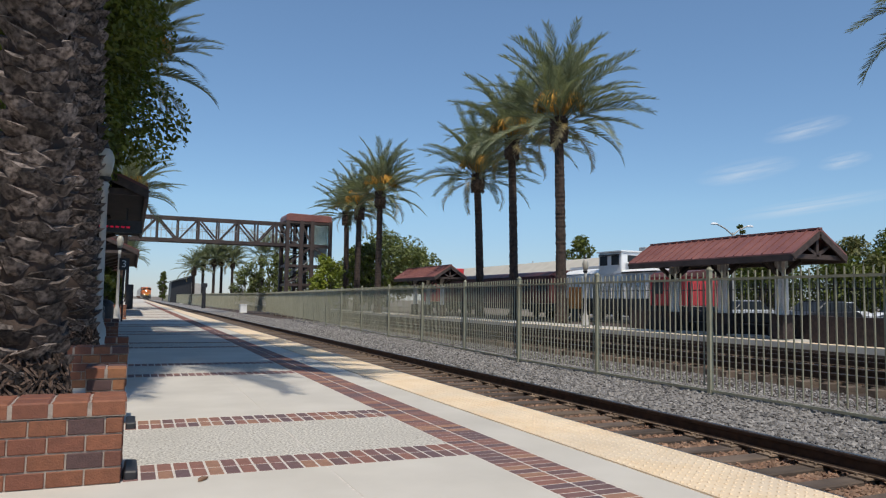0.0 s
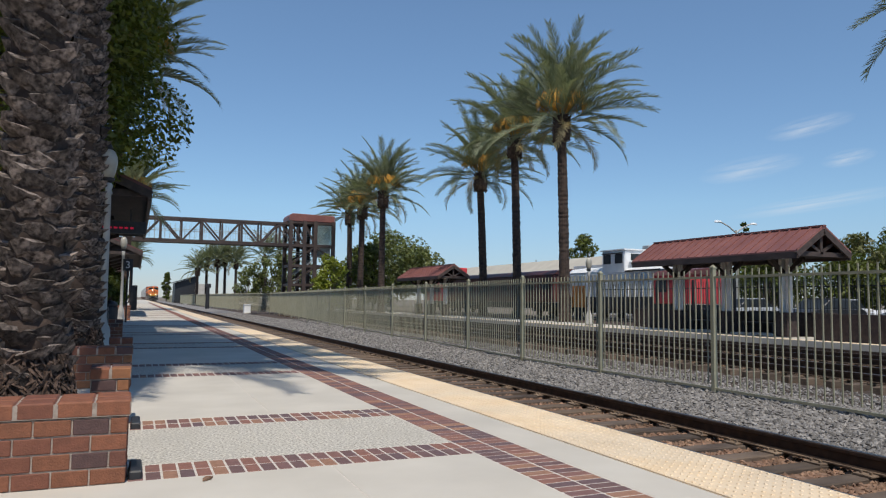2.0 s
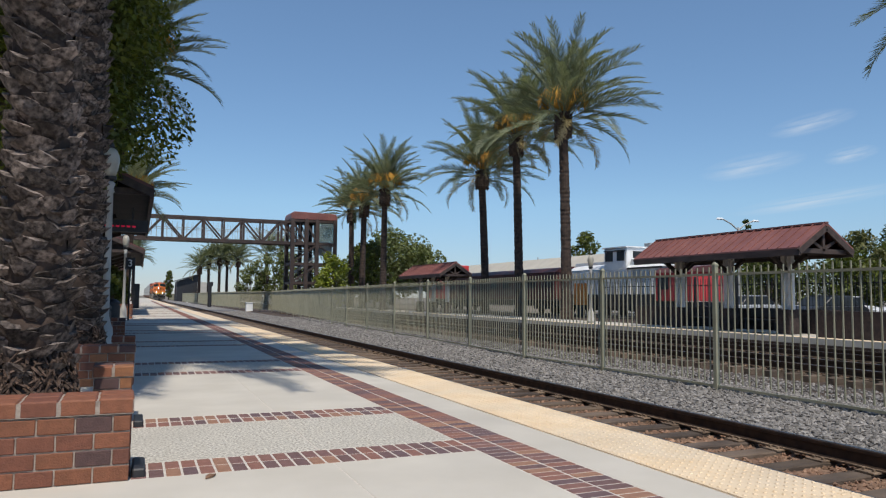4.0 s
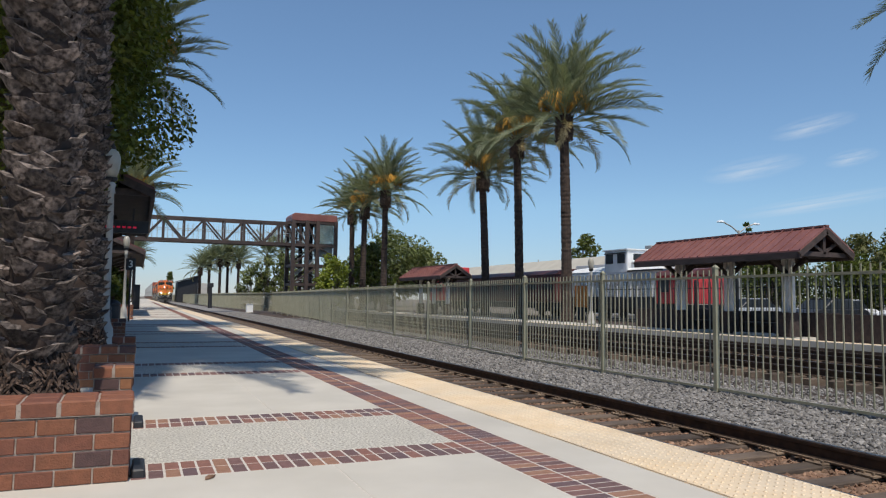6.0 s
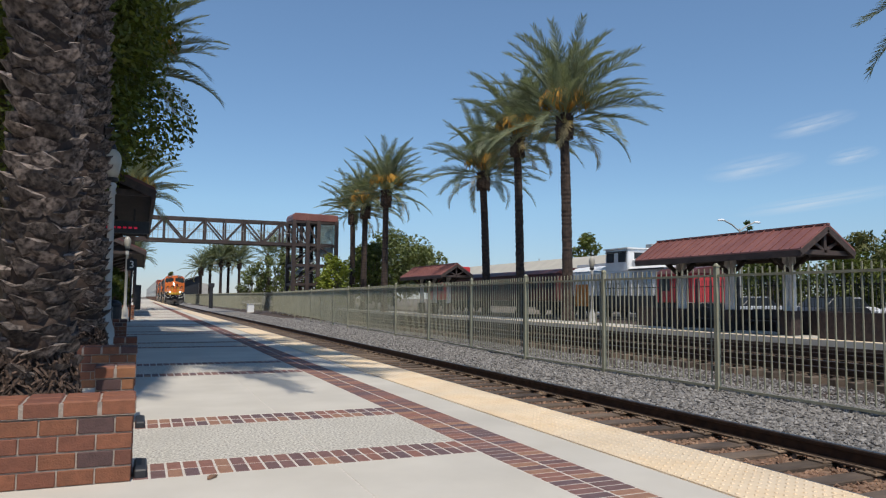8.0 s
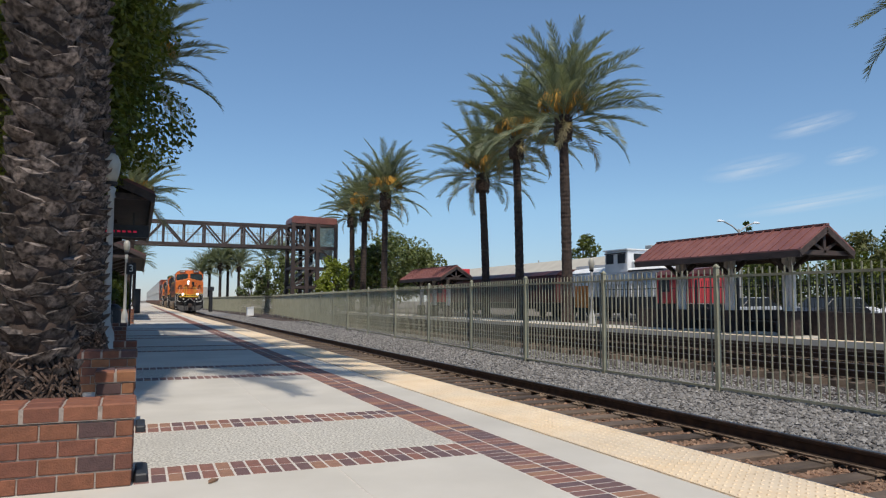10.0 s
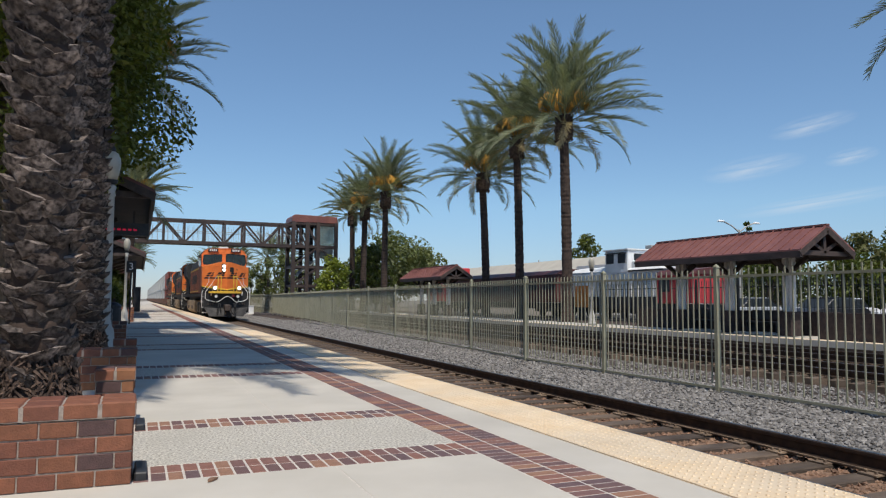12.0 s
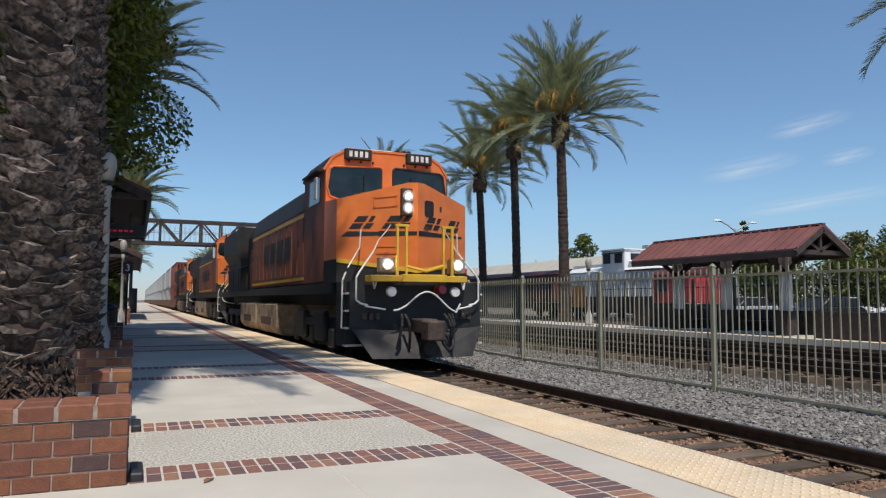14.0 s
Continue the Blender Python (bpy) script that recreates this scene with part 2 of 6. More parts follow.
ASPHALT = mat("asphalt", (0.045, 0.045, 0.047), (0.065, 0.064, 0.064), 1.5, 0.9, bump=0.3, c3=(0.09, 0.088, 0.085), c3scale=0.2)
FROND = leaf_mat("palm_leaf", (0.15, 0.175, 0.11), (0.275, 0.29, 0.185), 0.45)
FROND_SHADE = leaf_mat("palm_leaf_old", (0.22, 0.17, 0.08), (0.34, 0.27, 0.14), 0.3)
BARK = mat("palm_trunk", (0.028, 0.019, 0.015), (0.07, 0.046, 0.035), 4, 0.95, bump=1.0, bscale=25, c3=(0.05, 0.036, 0.03), c3amt=0.6)
BOSS = mat("palm_leaf_base", (0.03, 0.022, 0.019), (0.25, 0.202, 0.175), 24, 0.95, bump=1.0, bscale=60, island=0.5, c3=(0.035, 0.025, 0.02), c3scale=7, c3amt=0.9)
SKIRT = mat("palm_boot", (0.045, 0.03, 0.022), (0.09, 0.06, 0.042), 8, 0.95, bump=1.0, bscale=30, island=0.3)
DATES = mat("date_stalks", (0.50, 0.25, 0.03), (0.60, 0.33, 0.05), 6, 0.6, island=0.3)
LEAF = leaf_mat("tree_leaf", (0.04, 0.056, 0.010), (0.11, 0.125, 0.02), 0.65)
LEAF_BROAD = leaf_mat("broad_leaf", (0.055, 0.075, 0.012), (0.17, 0.18, 0.03), 0.6)
LEAF_BRIGHT = leaf_mat("bright_leaf", (0.15, 0.18, 0.02), (0.25, 0.28, 0.035), 0.4)
LEAF_FAR = leaf_mat("far_leaf", (0.085, 0.105, 0.035), (0.155, 0.17, 0.055), 0.5)
LEAF_OLIVE = leaf_mat("olive_leaf", (0.10, 0.105, 0.04), (0.17, 0.165, 0.06), 0.5)
WOODY = mat("tree_bark", (0.09, 0.07, 0.05), (0.14, 0.11, 0.085), 6, 0.9, bump=0.8)


# ---- mesh helpers ----
def bm_new():
    return bmesh.new()


def box(bm, c, s, m=None, taper=1.0):
    """A box with centre c and size s; taper narrows the top."""
    v = []
    for dz in (-0.5, 0.5):
        k = taper if dz > 0 else 1.0
        for dx, dy in ((-0.5, -0.5), (0.5, -0.5), (0.5, 0.5), (-0.5, 0.5)):
            p = Vector((c[0] + dx * s[0] * k, c[1] + dy * s[1] * k, c[2] + dz * s[2]))
            v.append(bm.verts.new(m @ p if m else p))
    for f in ((3, 2, 1, 0), (4, 5, 6, 7), (0, 1, 5, 4), (1, 2, 6, 5), (2, 3, 7, 6), (3, 0, 4, 7)):
        bm.faces.new([v[i] for i in f])
    return bm


def prism(bm, poly, axis, a, b):
    """A polygon of (u, v) drawn out along an axis from a to b. x: (y, z), y: (x, z), z: (x, y)."""
    def P(u, v, w):
        return {"x": (w, u, v), "y": (u, w, v), "z": (u, v, w)}[axis]
    lo = [bm.verts.new(P(u, v, a)) for u, v in poly]
    hi = [bm.verts.new(P(u, v, b)) for u, v in poly]
    n = len(poly)
    bm.faces.new(lo)
    bm.faces.new(hi)
    for i in range(n):
        bm.faces.new((lo[i], lo[(i + 1) % n], hi[(i + 1) % n], hi[i]))
    return bm


def rod(bm, p, q, r0, r1=None, seg=8, caps=True):
    """A round or many-sided bar from p to q."""
    p, q = Vector(p), Vector(q)
    r1 = r0 if r1 is None else r1
    d = (q - p).normalized()
    u = d.orthogonal().normalized()
    w = d.cross(u)
    A, B = [], []
    for i in range(seg):
        a = 2 * math.pi * (i + 0.5) / seg
        o = u * math.cos(a) + w * math.sin(a)
        A.append(bm.verts.new(p + o * r0))
        B.append(bm.verts.new(q + o * r1))
    for i in range(seg):
        bm.faces.new((A[i], A[(i + 1) % seg], B[(i + 1) % seg], B[i]))
    if caps:
        bm.faces.new(A[::-1])
        bm.faces.new(B)
    return bm


def pipe(bm, pts, r, seg=6):
    for a, b in zip(pts, pts[1:]):
        rod(bm, a, b, r, r, seg)
    return bm


def beam(bm, p, q, w, h):
    """A square bar from p to q."""
    p, q = Vector(p), Vector(q)
    d = (q - p)
    u = d.cross(Vector((0, 0, 1)))
    u = u.normalized() if u.length > 1e-6 else Vector((1, 0, 0))
    v = u.cross(d).normalized()
    A = [bm.verts.new(p + u * a * w / 2 + v * b * h / 2) for a, b in ((-1, -1), (1, -1), (1, 1), (-1, 1))]
    B = [bm.verts.new(q + u * a * w / 2 + v * b * h / 2) for a, b in ((-1, -1), (1, -1), (1, 1), (-1, 1))]
    for i in range(4):
        bm.faces.new((A[i], A[(i + 1) % 4], B[(i + 1) % 4], B[i]))
    bm.faces.new(A[::-1])
    bm.faces.new(B)
    return bm


def lathe(bm, prof, c=(0, 0, 0), seg=16):
    """A turned shape from (radius, height) pairs."""
    rings = []
    for r, z in prof:
        rings.append([bm.verts.new((c[0] + r * math.cos(2 * math.pi * i / seg), c[1] + r * math.sin(2 * math.pi * i / seg), c[2] + z)) for i in range(seg)])
    for A, B in zip(rings, rings[1:]):
        for i in range(seg):
            bm.faces.new((A[i], A[(i + 1) % seg], B[(i + 1) % seg], B[i]))
    bm.faces.new(rings[0][::-1])
    bm.faces.new(rings[-1])
    return bm


def bevel(bm, w, seg=1):
    bmesh.ops.bevel(bm, geom=bm.edges[:], offset=w, segments=seg, affect="EDGES", profile=0.6)
    return bm


def mesh_of(name, bm, material, smooth=False):
    bmesh.ops.recalc_face_normals(bm, faces=bm.faces[:])
    me = bpy.data.meshes.new(name)
    bm.to_mesh(me)
    bm.free()
    me.materials.append(material)
    if smooth:
        me.polygons.foreach_set("use_smooth", [True] * len(me.polygons))
    return me


def part(name, bm, material, parent=None, label="", smooth=False):
    ob = new(name, mesh_of(name, bm, material, smooth))
    ob.parent = parent
    return tagged(ob, label)


def share(name, me, parent, m):
    """A piece that shares its mesh with its like."""
    ob = new(name, me)
    ob.parent = parent
    ob.matrix_basis = m
    return ob


def thing(name, label, category, m=None, group="", kind=""):
    ob = new(name)
    if m is not None:
        ob.matrix_basis = m
    return tagged(ob, label, category, group, kind)


# ---- plan: y runs along the track, x to the right, z = 0 on the platform ----
BAND_IN, BAND_OUT, TACT_IN, EDGE = 2.46, 2.93, 3.34, 4.08
TRACK_X, RAIL_Z = 5.58, -0.21
FENCE_X = 9.25
JOINT_X = 1.32
DEPOT_TAN = mat("depot_brick", (0.13, 0.085, 0.06), (0.19, 0.125, 0.09), 5, 0.9, bump=0.3, bscale=30, c3=(0.09, 0.06, 0.045), c3scale=0.5)


# ---- ground, platform, track ----
def ground():
    bm = bm_new()
    prism(bm, [(-1500, -0.9), (-2.0, -0.9), (2.0, -0.75), (4.2, -0.62), (7.4, -0.55), (8.6, -0.50), (9.6, -0.50), (11.0, -0.66), (16.5, -0.66), (19.0, -0.55), (21, -0.08), (60, -0.02), (1800, -0.02), (1800, -6), (-1500, -6)], "y", -120, 3500)
    g = part("ground", bm, GROUND)
    tagged(g, "dry brown earth running to the horizon", "ground", kind="structure")


ground()


def platform():
    p = thing("platform", "pale concrete station platform with brick bands", "platform", kind="structure")
    bm = bm_new()
    box(bm, ((-8 + EDGE - 0.02) / 2, 150, -0.3475), (EDGE - 0.02 + 8, 340, 0.69))
    part("slab_bed", bm, MORTAR, p)
    # concrete panels, lifted 12 mm above the bed, between cross bands
    def panel(name, x0, x1, y0, y1, m):
        b = bm_new()
        box(b, ((x0 + x1) / 2, (y0 + y1) / 2, -0.02), (x1 - x0, y1 - y0, 0.04))
        bevel(b, 0.004)
        part(name, b, m, p)
    xs = (-8.0, -3.6, -1.2, JOINT_X, BAND_IN)
    bands = [(5.05, 5.50), (6.96, 7.45), (11.4, 11.8), (13.2, 13.6)]
    while bands[-1][0] < 150:
        bands.append((bands[-2][0] + 6.25, bands[-2][1] + 6.25))
    y = -14.0
    for i, (a, b) in enumerate(bands):
        stony = i % 2 == 1
        ys = [y + (a - y) * k / max(1, round((a - y) / 5)) for k in range(max(1, round((a - y) / 5)) + 1)]
        for y0, y1 in zip(ys, ys[1:]):
            for x0, x1 in zip(xs, xs[1:]):
                panel("aggregate_panel" if stony else "concrete_panel", x0 + 0.005, x1 - 0.005, y0 + 0.004, y1 - 0.004, AGGREGATE if stony else CONCRETE)
        for x in (JOINT_X, -1.2):
            part("joint", box(bm_new(), (x, (y + a) / 2, -0.018), (0.010, a - y - 0.01, 0.03)), JOINT, p)
        y = b
    panel("concrete_panel", -8, BAND_IN, y, 318, CONCRETE)
    for k in range(28):
        panel("edge_strip", BAND_OUT + 0.003, TACT_IN - 0.003, -14 + k * 12 + 0.004, -14 + (k + 1) * 12 - 0.004, CONCRETE)
    # nosing under the tactile tiles
    bm = bm_new()
    box(bm, ((TACT_IN + EDGE) / 2, 152, -0.17), (EDGE - TACT_IN, 332, 0.30))
    part("nosing", bm, CONCRETE, p)
    return p, bands


PLATFORM, BANDS = platform()


def tactile():
    """Yellow tiles with rows of domes; far off the tiles are plain."""
    dome = bm_new()
    w = EDGE - TACT_IN
    box(dome, (0, 0, 0), (w - 0.004, 0.606, 0.016))
    n = 9
    for i in range(n):
        for j in range(n):
            c = Vector(((i + 0.5) / n * w - w / 2, (j + 0.5) / n * 0.61 - 0.305, 0.0085))
            lo = [dome.verts.new(c + Vector((math.cos(a) * 0.016, math.sin(a) * 0.016, 0))) for a in (0.5, 2.07, 3.64, 5.21)]
            hi = [dome.verts.new(c + Vector((math.cos(a) * 0.008, math.sin(a) * 0.008, 0.007))) for a in (0.5, 2.07, 3.64, 5.21)]
            dome.faces.new(hi)
            for k in range(4):
                dome.faces.new((lo[k], lo[(k + 1) % 4], hi[(k + 1) % 4], hi[k]))
    near = mesh_of("tactile_tile", dome, TACTILE)
    plain = mesh_of("tactile_tile_far", box(bm_new(), (0, 0, 0), (w - 0.004, 0.606, 0.016)), TACTILE)
    far = bm_new()
    for k in range(460):
        y = 1.0 + k * 0.61
        if k < 260:
            share("tactile_tile", near if k < 45 else plain, PLATFORM, pose((TACT_IN + EDGE) / 2, y, 0.0))
        else:
            box(far, ((TACT_IN + EDGE) / 2, y, 0.0), (w - 0.004, 0.606, 0.016))
    tagged(part("far_tactile_tiles", far, TACTILE, PLATFORM), kind="stuff")


def track(x0, name, label, y0, y1, tie_y1):
    t = thing(name, label, "railway track", kind="structure")
    prof = [(-0.07, -0.17), (0.07, -0.17), (0.07, -0.155), (0.012, -0.13), (0.012, -0.045), (0.037, -0.035), (0.037, -0.006), (0.028, 0), (-0.028, 0), (-0.037, -0.006), (-0.037, -0.035), (-0.012, -0.045), (-0.012, -0.13), (-0.07, -0.155)]
    for s in (-1, 1):
        x = x0 + s * 0.7535
        part("rail", prism(bm_new(), [(x + u, RAIL_Z + v) for u, v in prof], "y", y0, y1), STEEL_RAIL, t)
        part("rail_foot", box(bm_new(), (x - 0.045, (y0 + y1) / 2, RAIL_Z - 0.152), (0.062, y1 - y0, 0.012)), DUSTY_PLATE, t, "dusty tan rail foot")
        part("rail_head", box(bm_new(), (x, (y0 + y1) / 2, RAIL_Z + 0.001), (0.05, y1 - y0, 0.004)), RAIL_TOP, t, "rail head polished by wheels")
    tie = bm_new()
    box(tie, (0, 0, -0.09), (2.6, 0.21, 0.18))
    bevel(tie, 0.012)
    tie = mesh_of("tie", tie, TIE)
    pl = bm_new()
    for s in (-1, 1):
        box(pl, (s * 0.7535, 0, 0.006), (0.36, 0.19, 0.014))
        for u in (-0.12, 0.12):
            for v in (-0.05, 0.05):
                box(pl, (s * 0.7535 + u, v, 0.022), (0.022, 0.022, 0.03))
    pl = mesh_of("tie_plate", pl, DUSTY_PLATE)
    rnd = random.Random(5)
    n = int((tie_y1 - y0) / 0.53)
    for k in range(min(n, 150)):
        m = pose(x0 + rnd.uniform(-0.05, 0.05), y0 + k * 0.53 + rnd.uniform(-0.03, 0.03), RAIL_Z - 0.176 + rnd.uniform(-0.008, 0.0), 0, 0, rnd.uniform(-1.2, 1.2))
        share("tie", tie, t, m)
        share("tie_plate", pl, t, pose(x0, y0 + k * 0.53, RAIL_Z - 0.176))
    if n > 150:
        bm = bm_new()
        for k in range(150, n):
            box(bm, (x0, y0 + k * 0.53, RAIL_Z - 0.27), (2.6, 0.23, 0.18))
        tagged(part("far_ties", bm, TIE, t), kind="stuff")
    return t


def stones(name, label, x0, x1, y0, y1, n, zf, size, material, seed):
    """Broken stones scattered over a bed as one heap."""
    rnd = np.random.default_rng(seed)
    base = np.array([(1, 0, 0), (-0.8, 0.2, 0.1), (0, 1, 0.1), (0.1, -0.9, 0), (0.1, 0.1, 0.75), (0, 0, -0.7)])
    tri = np.array([(0, 2, 4), (2, 1, 4), (1, 3, 4), (3, 0, 4), (2, 0, 5), (1, 2, 5), (3, 1, 5), (0, 3, 5)])
    u = rnd.random(n)
    ys = y0 + (y1 - y0) * u ** 1.7
    xs = x0 + (x1 - x0) * rnd.random(n)
    a = rnd.random(n) * 6.283
    s = size * (0.6 + 0.8 * rnd.random((n, 3)))
    jit = 1 + 0.35 * (rnd.random((n, 6, 1)) - 0.5)
    v = base[None] * jit * s[:, None, :]
    ca, sa = np.cos(a)[:, None], np.sin(a)[:, None]
    tl = (rnd.random(n)[:, None] - 0.5) * 1.2
    x, y, z = v[..., 0], v[..., 1], v[..., 2]
    x, z = x * np.cos(tl) - z * np.sin(tl), x * np.sin(tl) + z * np.cos(tl)
    X, Y = x * ca - y * sa, x * sa + y * ca
    zz = np.array([zf(q) for q in xs])
    V = np.stack([X + xs[:, None], Y + ys[:, None], z + (zz + size * 0.35 * rnd.random(n))[:, None]], -1).reshape(-1, 3)
    F = (tri[None] + 6 * np.arange(n)[:, None, None]).reshape(-1, 3)
    me = bpy.data.meshes.new(name)
    me.from_pydata(V.tolist(), [], F.tolist())
    me.materials.append(material)
    ob = new(name, me)
    tagged(ob, label, "gravel", kind="stuff")


def bed_z(x):
    return float(np.interp(x, [4.1, 4.7, 6.5, 6.9, 7.6, 8.8, 9.6, 10.4, 11.6], [-0.50, -0.46, -0.46, -0.40, -0.39, -0.37, -0.37, -0.46, -0.6]))


def ballast_bed():
    bm = bm_new()
    xs = [4.1, 4.7, 6.5, 6.9, 7.6, 8.8, 9.6, 10.4, 11.6]
    prism(bm, [(x, bed_z(x)) for x in xs] + [(11.6, -0.85), (4.1, -0.85)], "y", -14, 330)
    tagged(part("ballast_bed", bm, BALLAST), "grey crushed stone bed under the tracks", "ballast bed", kind="structure")
    bm = bm_new()
    prism(bm, [(4.4, -0.48), (4.72, -0.435), (6.5, -0.435), (6.72, -0.46)], "y", -14, 330)
    tagged(part("oily_bed", bm, DIRT), "rust-brown oily gravel between the rails", "gravel", kind="structure")


ballast_bed()
track(TRACK_X, "near_track", "railway track with rusty rails and weathered wooden ties", -6, 330, 200)
stones("ballast_stones", "loose grey crushed ballast stones", 6.75, 9.9, 1.0, 75, 26000, bed_z, 0.042, BALLAST, 1)
stones("ballast_stones", "loose grey crushed stones behind the fence", 9.4, 12.9, 4.0, 60, 13000, lambda x: max(bed_z(x), -0.535), 0.042, BALLAST, 2)
stones("rusty_stones", "rust-brown oily stones and leaves between the rails", 4.3, 6.6, 1.0, 45, 17000, lambda x: -0.438, 0.034, DIRT, 3)


def fence():
    """Welded steel fence in panels between square posts, with a second lower run beyond."""
    f = thing("fence", "olive-green painted steel picket fence between the tracks", "fence", kind="structure")
    posts = [(9.2, 2.95), (9.22, 6.28), (FENCE_X, 9.61), (FENCE_X, 12.9), (FENCE_X, 16.3), (9.58, 20.3), (9.8, 24.4), (9.9, 28.4), (10.25, 33.4), (10.4, 37.6)]
    y, x = 37.6, 10.4
    while y < 74:
        y += 4.4
        x += 0.31
        posts.append((x, y))
    post = bm_new()
    box(post, (0, 0, 1.11), (0.075, 0.075, 2.22))
    box(post, (0, 0, 2.225), (0.095, 0.095, 0.02))
    box(post, (0, 0, 2.255), (0.085, 0.085, 0.05), taper=0.25)
    post = mesh_of("post", post, FENCE)
    pk = mesh_of("picket", box(bm_new(), (0, 0, 1.0), (0.019, 0.019, 1.98)), FENCE)
    for x, y in posts:
        share("post", post, f, pose(x, y, -0.44))
    far = bm_new()
    count = 0
    for (xa, ya), (xb, yb) in zip(posts, posts[1:]):
        bm = bm_new()
        for z in (-0.30, 1.62):
            beam(bm, (xa, ya, z), (xb, yb, z), 0.04, 0.04)
        part("rail_bars", bm, FENCE, f)
        n = round((yb - ya) / 0.142)
        for k in range(1, n):
            u = k / n
            x, y = xa + (xb - xa) * u, ya + (yb - ya) * u
            if count < 200:
                share("picket", pk, f, pose(x, y, -0.24))
            else:
                box(far, (x, y, 0.76), (0.019, 0.019, 1.98))
            count += 1
    tagged(part("far_pickets", far, FENCE, f), kind="stuff")
    return posts[-1]


FENCE_END = fence()

tactile()


# ---- pavers and brick planters ----
def pavers():
    """Brick bands set in the platform: two soldier courses along the edge, two rows in each cross band."""
    def brick(w, l):
        b = bm_new()
        box(b, (0, 0, 0), (w, l, 0.05))
        bevel(b, 0.004)
        return mesh_of("paver", b, PAVER)
    along = brick(0.216, 0.092)
    across = brick(0.092, 0.205)
    rest = bm_new()
    n = 0
    for k in range(1500):
        y = 1.2 + k * 0.108
        for x in (BAND_IN + 0.118, BAND_OUT - 0.118):
            if y < 33:
                share("paver", along, PLATFORM, pose(x, y, -0.024))
            elif y < 165:
                box(rest, (x, y, -0.024), (0.222, 0.10, 0.05))
    for i, (a, b) in enumerate(BANDS):
        if a > 90:
            break
        for k in range(30 if i > 3 else 25):
            x = BAND_IN - 0.06 - k * 0.107
            for r in (0, 1):
                y = a + (b - a) * (0.25 + 0.5 * r)
                if i < 8:
                    share("paver", across, PLATFORM, pose(x, y, -0.024))
                else:
                    box(rest, (x, y, -0.024), (0.098, 0.218, 0.05))
    tagged(part("far_pavers", rest, PAVER_FAR, PLATFORM), kind="stuff")


PAVER_FAR = mat("paver_far", (0.16, 0.075, 0.06), (0.27, 0.11, 0.07), 6, 0.8, island=0.4)


def brick_wall(w, d, h, words):
    """A brick planter wall with a rowlock cap; its right front corner at the origin, running to -x and +y."""
    t = thing("planter_wall", words, "brick wall", group="brick planter walls")
    course, blen = 0.104, 0.212
    nc = int((h - 0.11) / course + 0.5)
    hb = nc * course
    part("mortar_core", box(bm_new(), (-w / 2, d / 2, hb / 2), (w - 0.012, d - 0.012, hb)), WALL_MORTAR, t)
    b = bm_new()
    box(b, (0, 0, 0), (blen - 0.010, 0.09, course - 0.010))
    bevel(b, 0.005)
    stretcher = mesh_of("brick", b, BRICK)
    b = bm_new()
    box(b, (0, 0, 0), (blen / 2 - 0.010, 0.09, course - 0.010))
    bevel(b, 0.005)
    half = mesh_of("brick", b, BRICK)
    rnd = random.Random(int(w * 100 + d * 37))
    def run(length, place):
        for c in range(nc):
            x = 0.0
            odd = c % 2
            while x < length - 0.02:
                l = blen / 2 if (odd and x == 0) else blen
                if x + l > length + 0.01:
                    l = blen / 2
                me = stretcher if l > 0.15 else half
                place(me, x + l / 2, (c + 0.5) * course, rnd.uniform(-0.002, 0.002))
                x += l
    run(w, lambda me, u, z, j: share("brick", me, t, pose(-u, 0.043 + j, z)))
    run(d - 0.1, lambda me, u, z, j: share("brick", me, t, pose(-0.043 + j, 0.1 + u, z, 0, 0, 90)))
    part("cap_mortar", box(bm_new(), (-w / 2 + 0.005, d / 2, hb + 0.05), (w + 0.012, d + 0.012, 0.088)), WALL_MORTAR, t)
    b = bm_new()
    box(b, (0, 0, 0), ((w + 0.03) / max(1, round((w + 0.02) / blen)) - 0.012, d / 2 + 0.003, 0.10))
    bevel(b, 0.010)
    cap = mesh_of("cap_brick", b, BRICK)
    n = round((w + 0.02) / blen)
    for k in range(n):
        for r in (0, 1):
            share("cap_brick", cap, t, pose(0.02 - (k + 0.5) * (w + 0.03) / n - (0.0 if r == 0 else 0.004), -0.015 + (r + 0.5) * (d / 2 + 0.015), hb + 0.055 + rnd.uniform(-0.002, 0.002)))
    return t


def planters():
    for y in (5.02, 10.25):
        brick_wall(1.70, 0.42, 0.545, "low red brick planter wall with a rowlock cap").matrix_basis = pose(-0.01, y, 0)
        brick_wall(0.33, 0.42, 0.545, "short red brick planter pier beside a palm").matrix_basis = pose(-0.02, y + 2.24, 0)
        soil = part("planter_soil", box(bm_new(), (-1.15, y + 0.97 + 0.8, 0.06), (1.3, 2.7, 0.12)), SOIL)
        tagged(soil, "dark bare soil round the palm base", "soil", kind="structure")
    brick_wall(1.2, 0.42, 0.545, "low red brick planter wall in shade").matrix_basis = pose(-0.3, 22.4, 0)
    brick_wall(0.6, 0.6, 0.75, "square red brick pier in shade").matrix_basis = pose(-0.2, 39.2, 0)


def drain_blocks():
    for a, b in BANDS[:2]:
        t = part("drain_block", bevel(box(bm_new(), (0.045, (a + b) / 2, 0.02), (0.08, b - a - 0.08, 0.07)), 0.01), IRON)
        tagged(t, "small dark iron drain block at the wall foot", "drain")


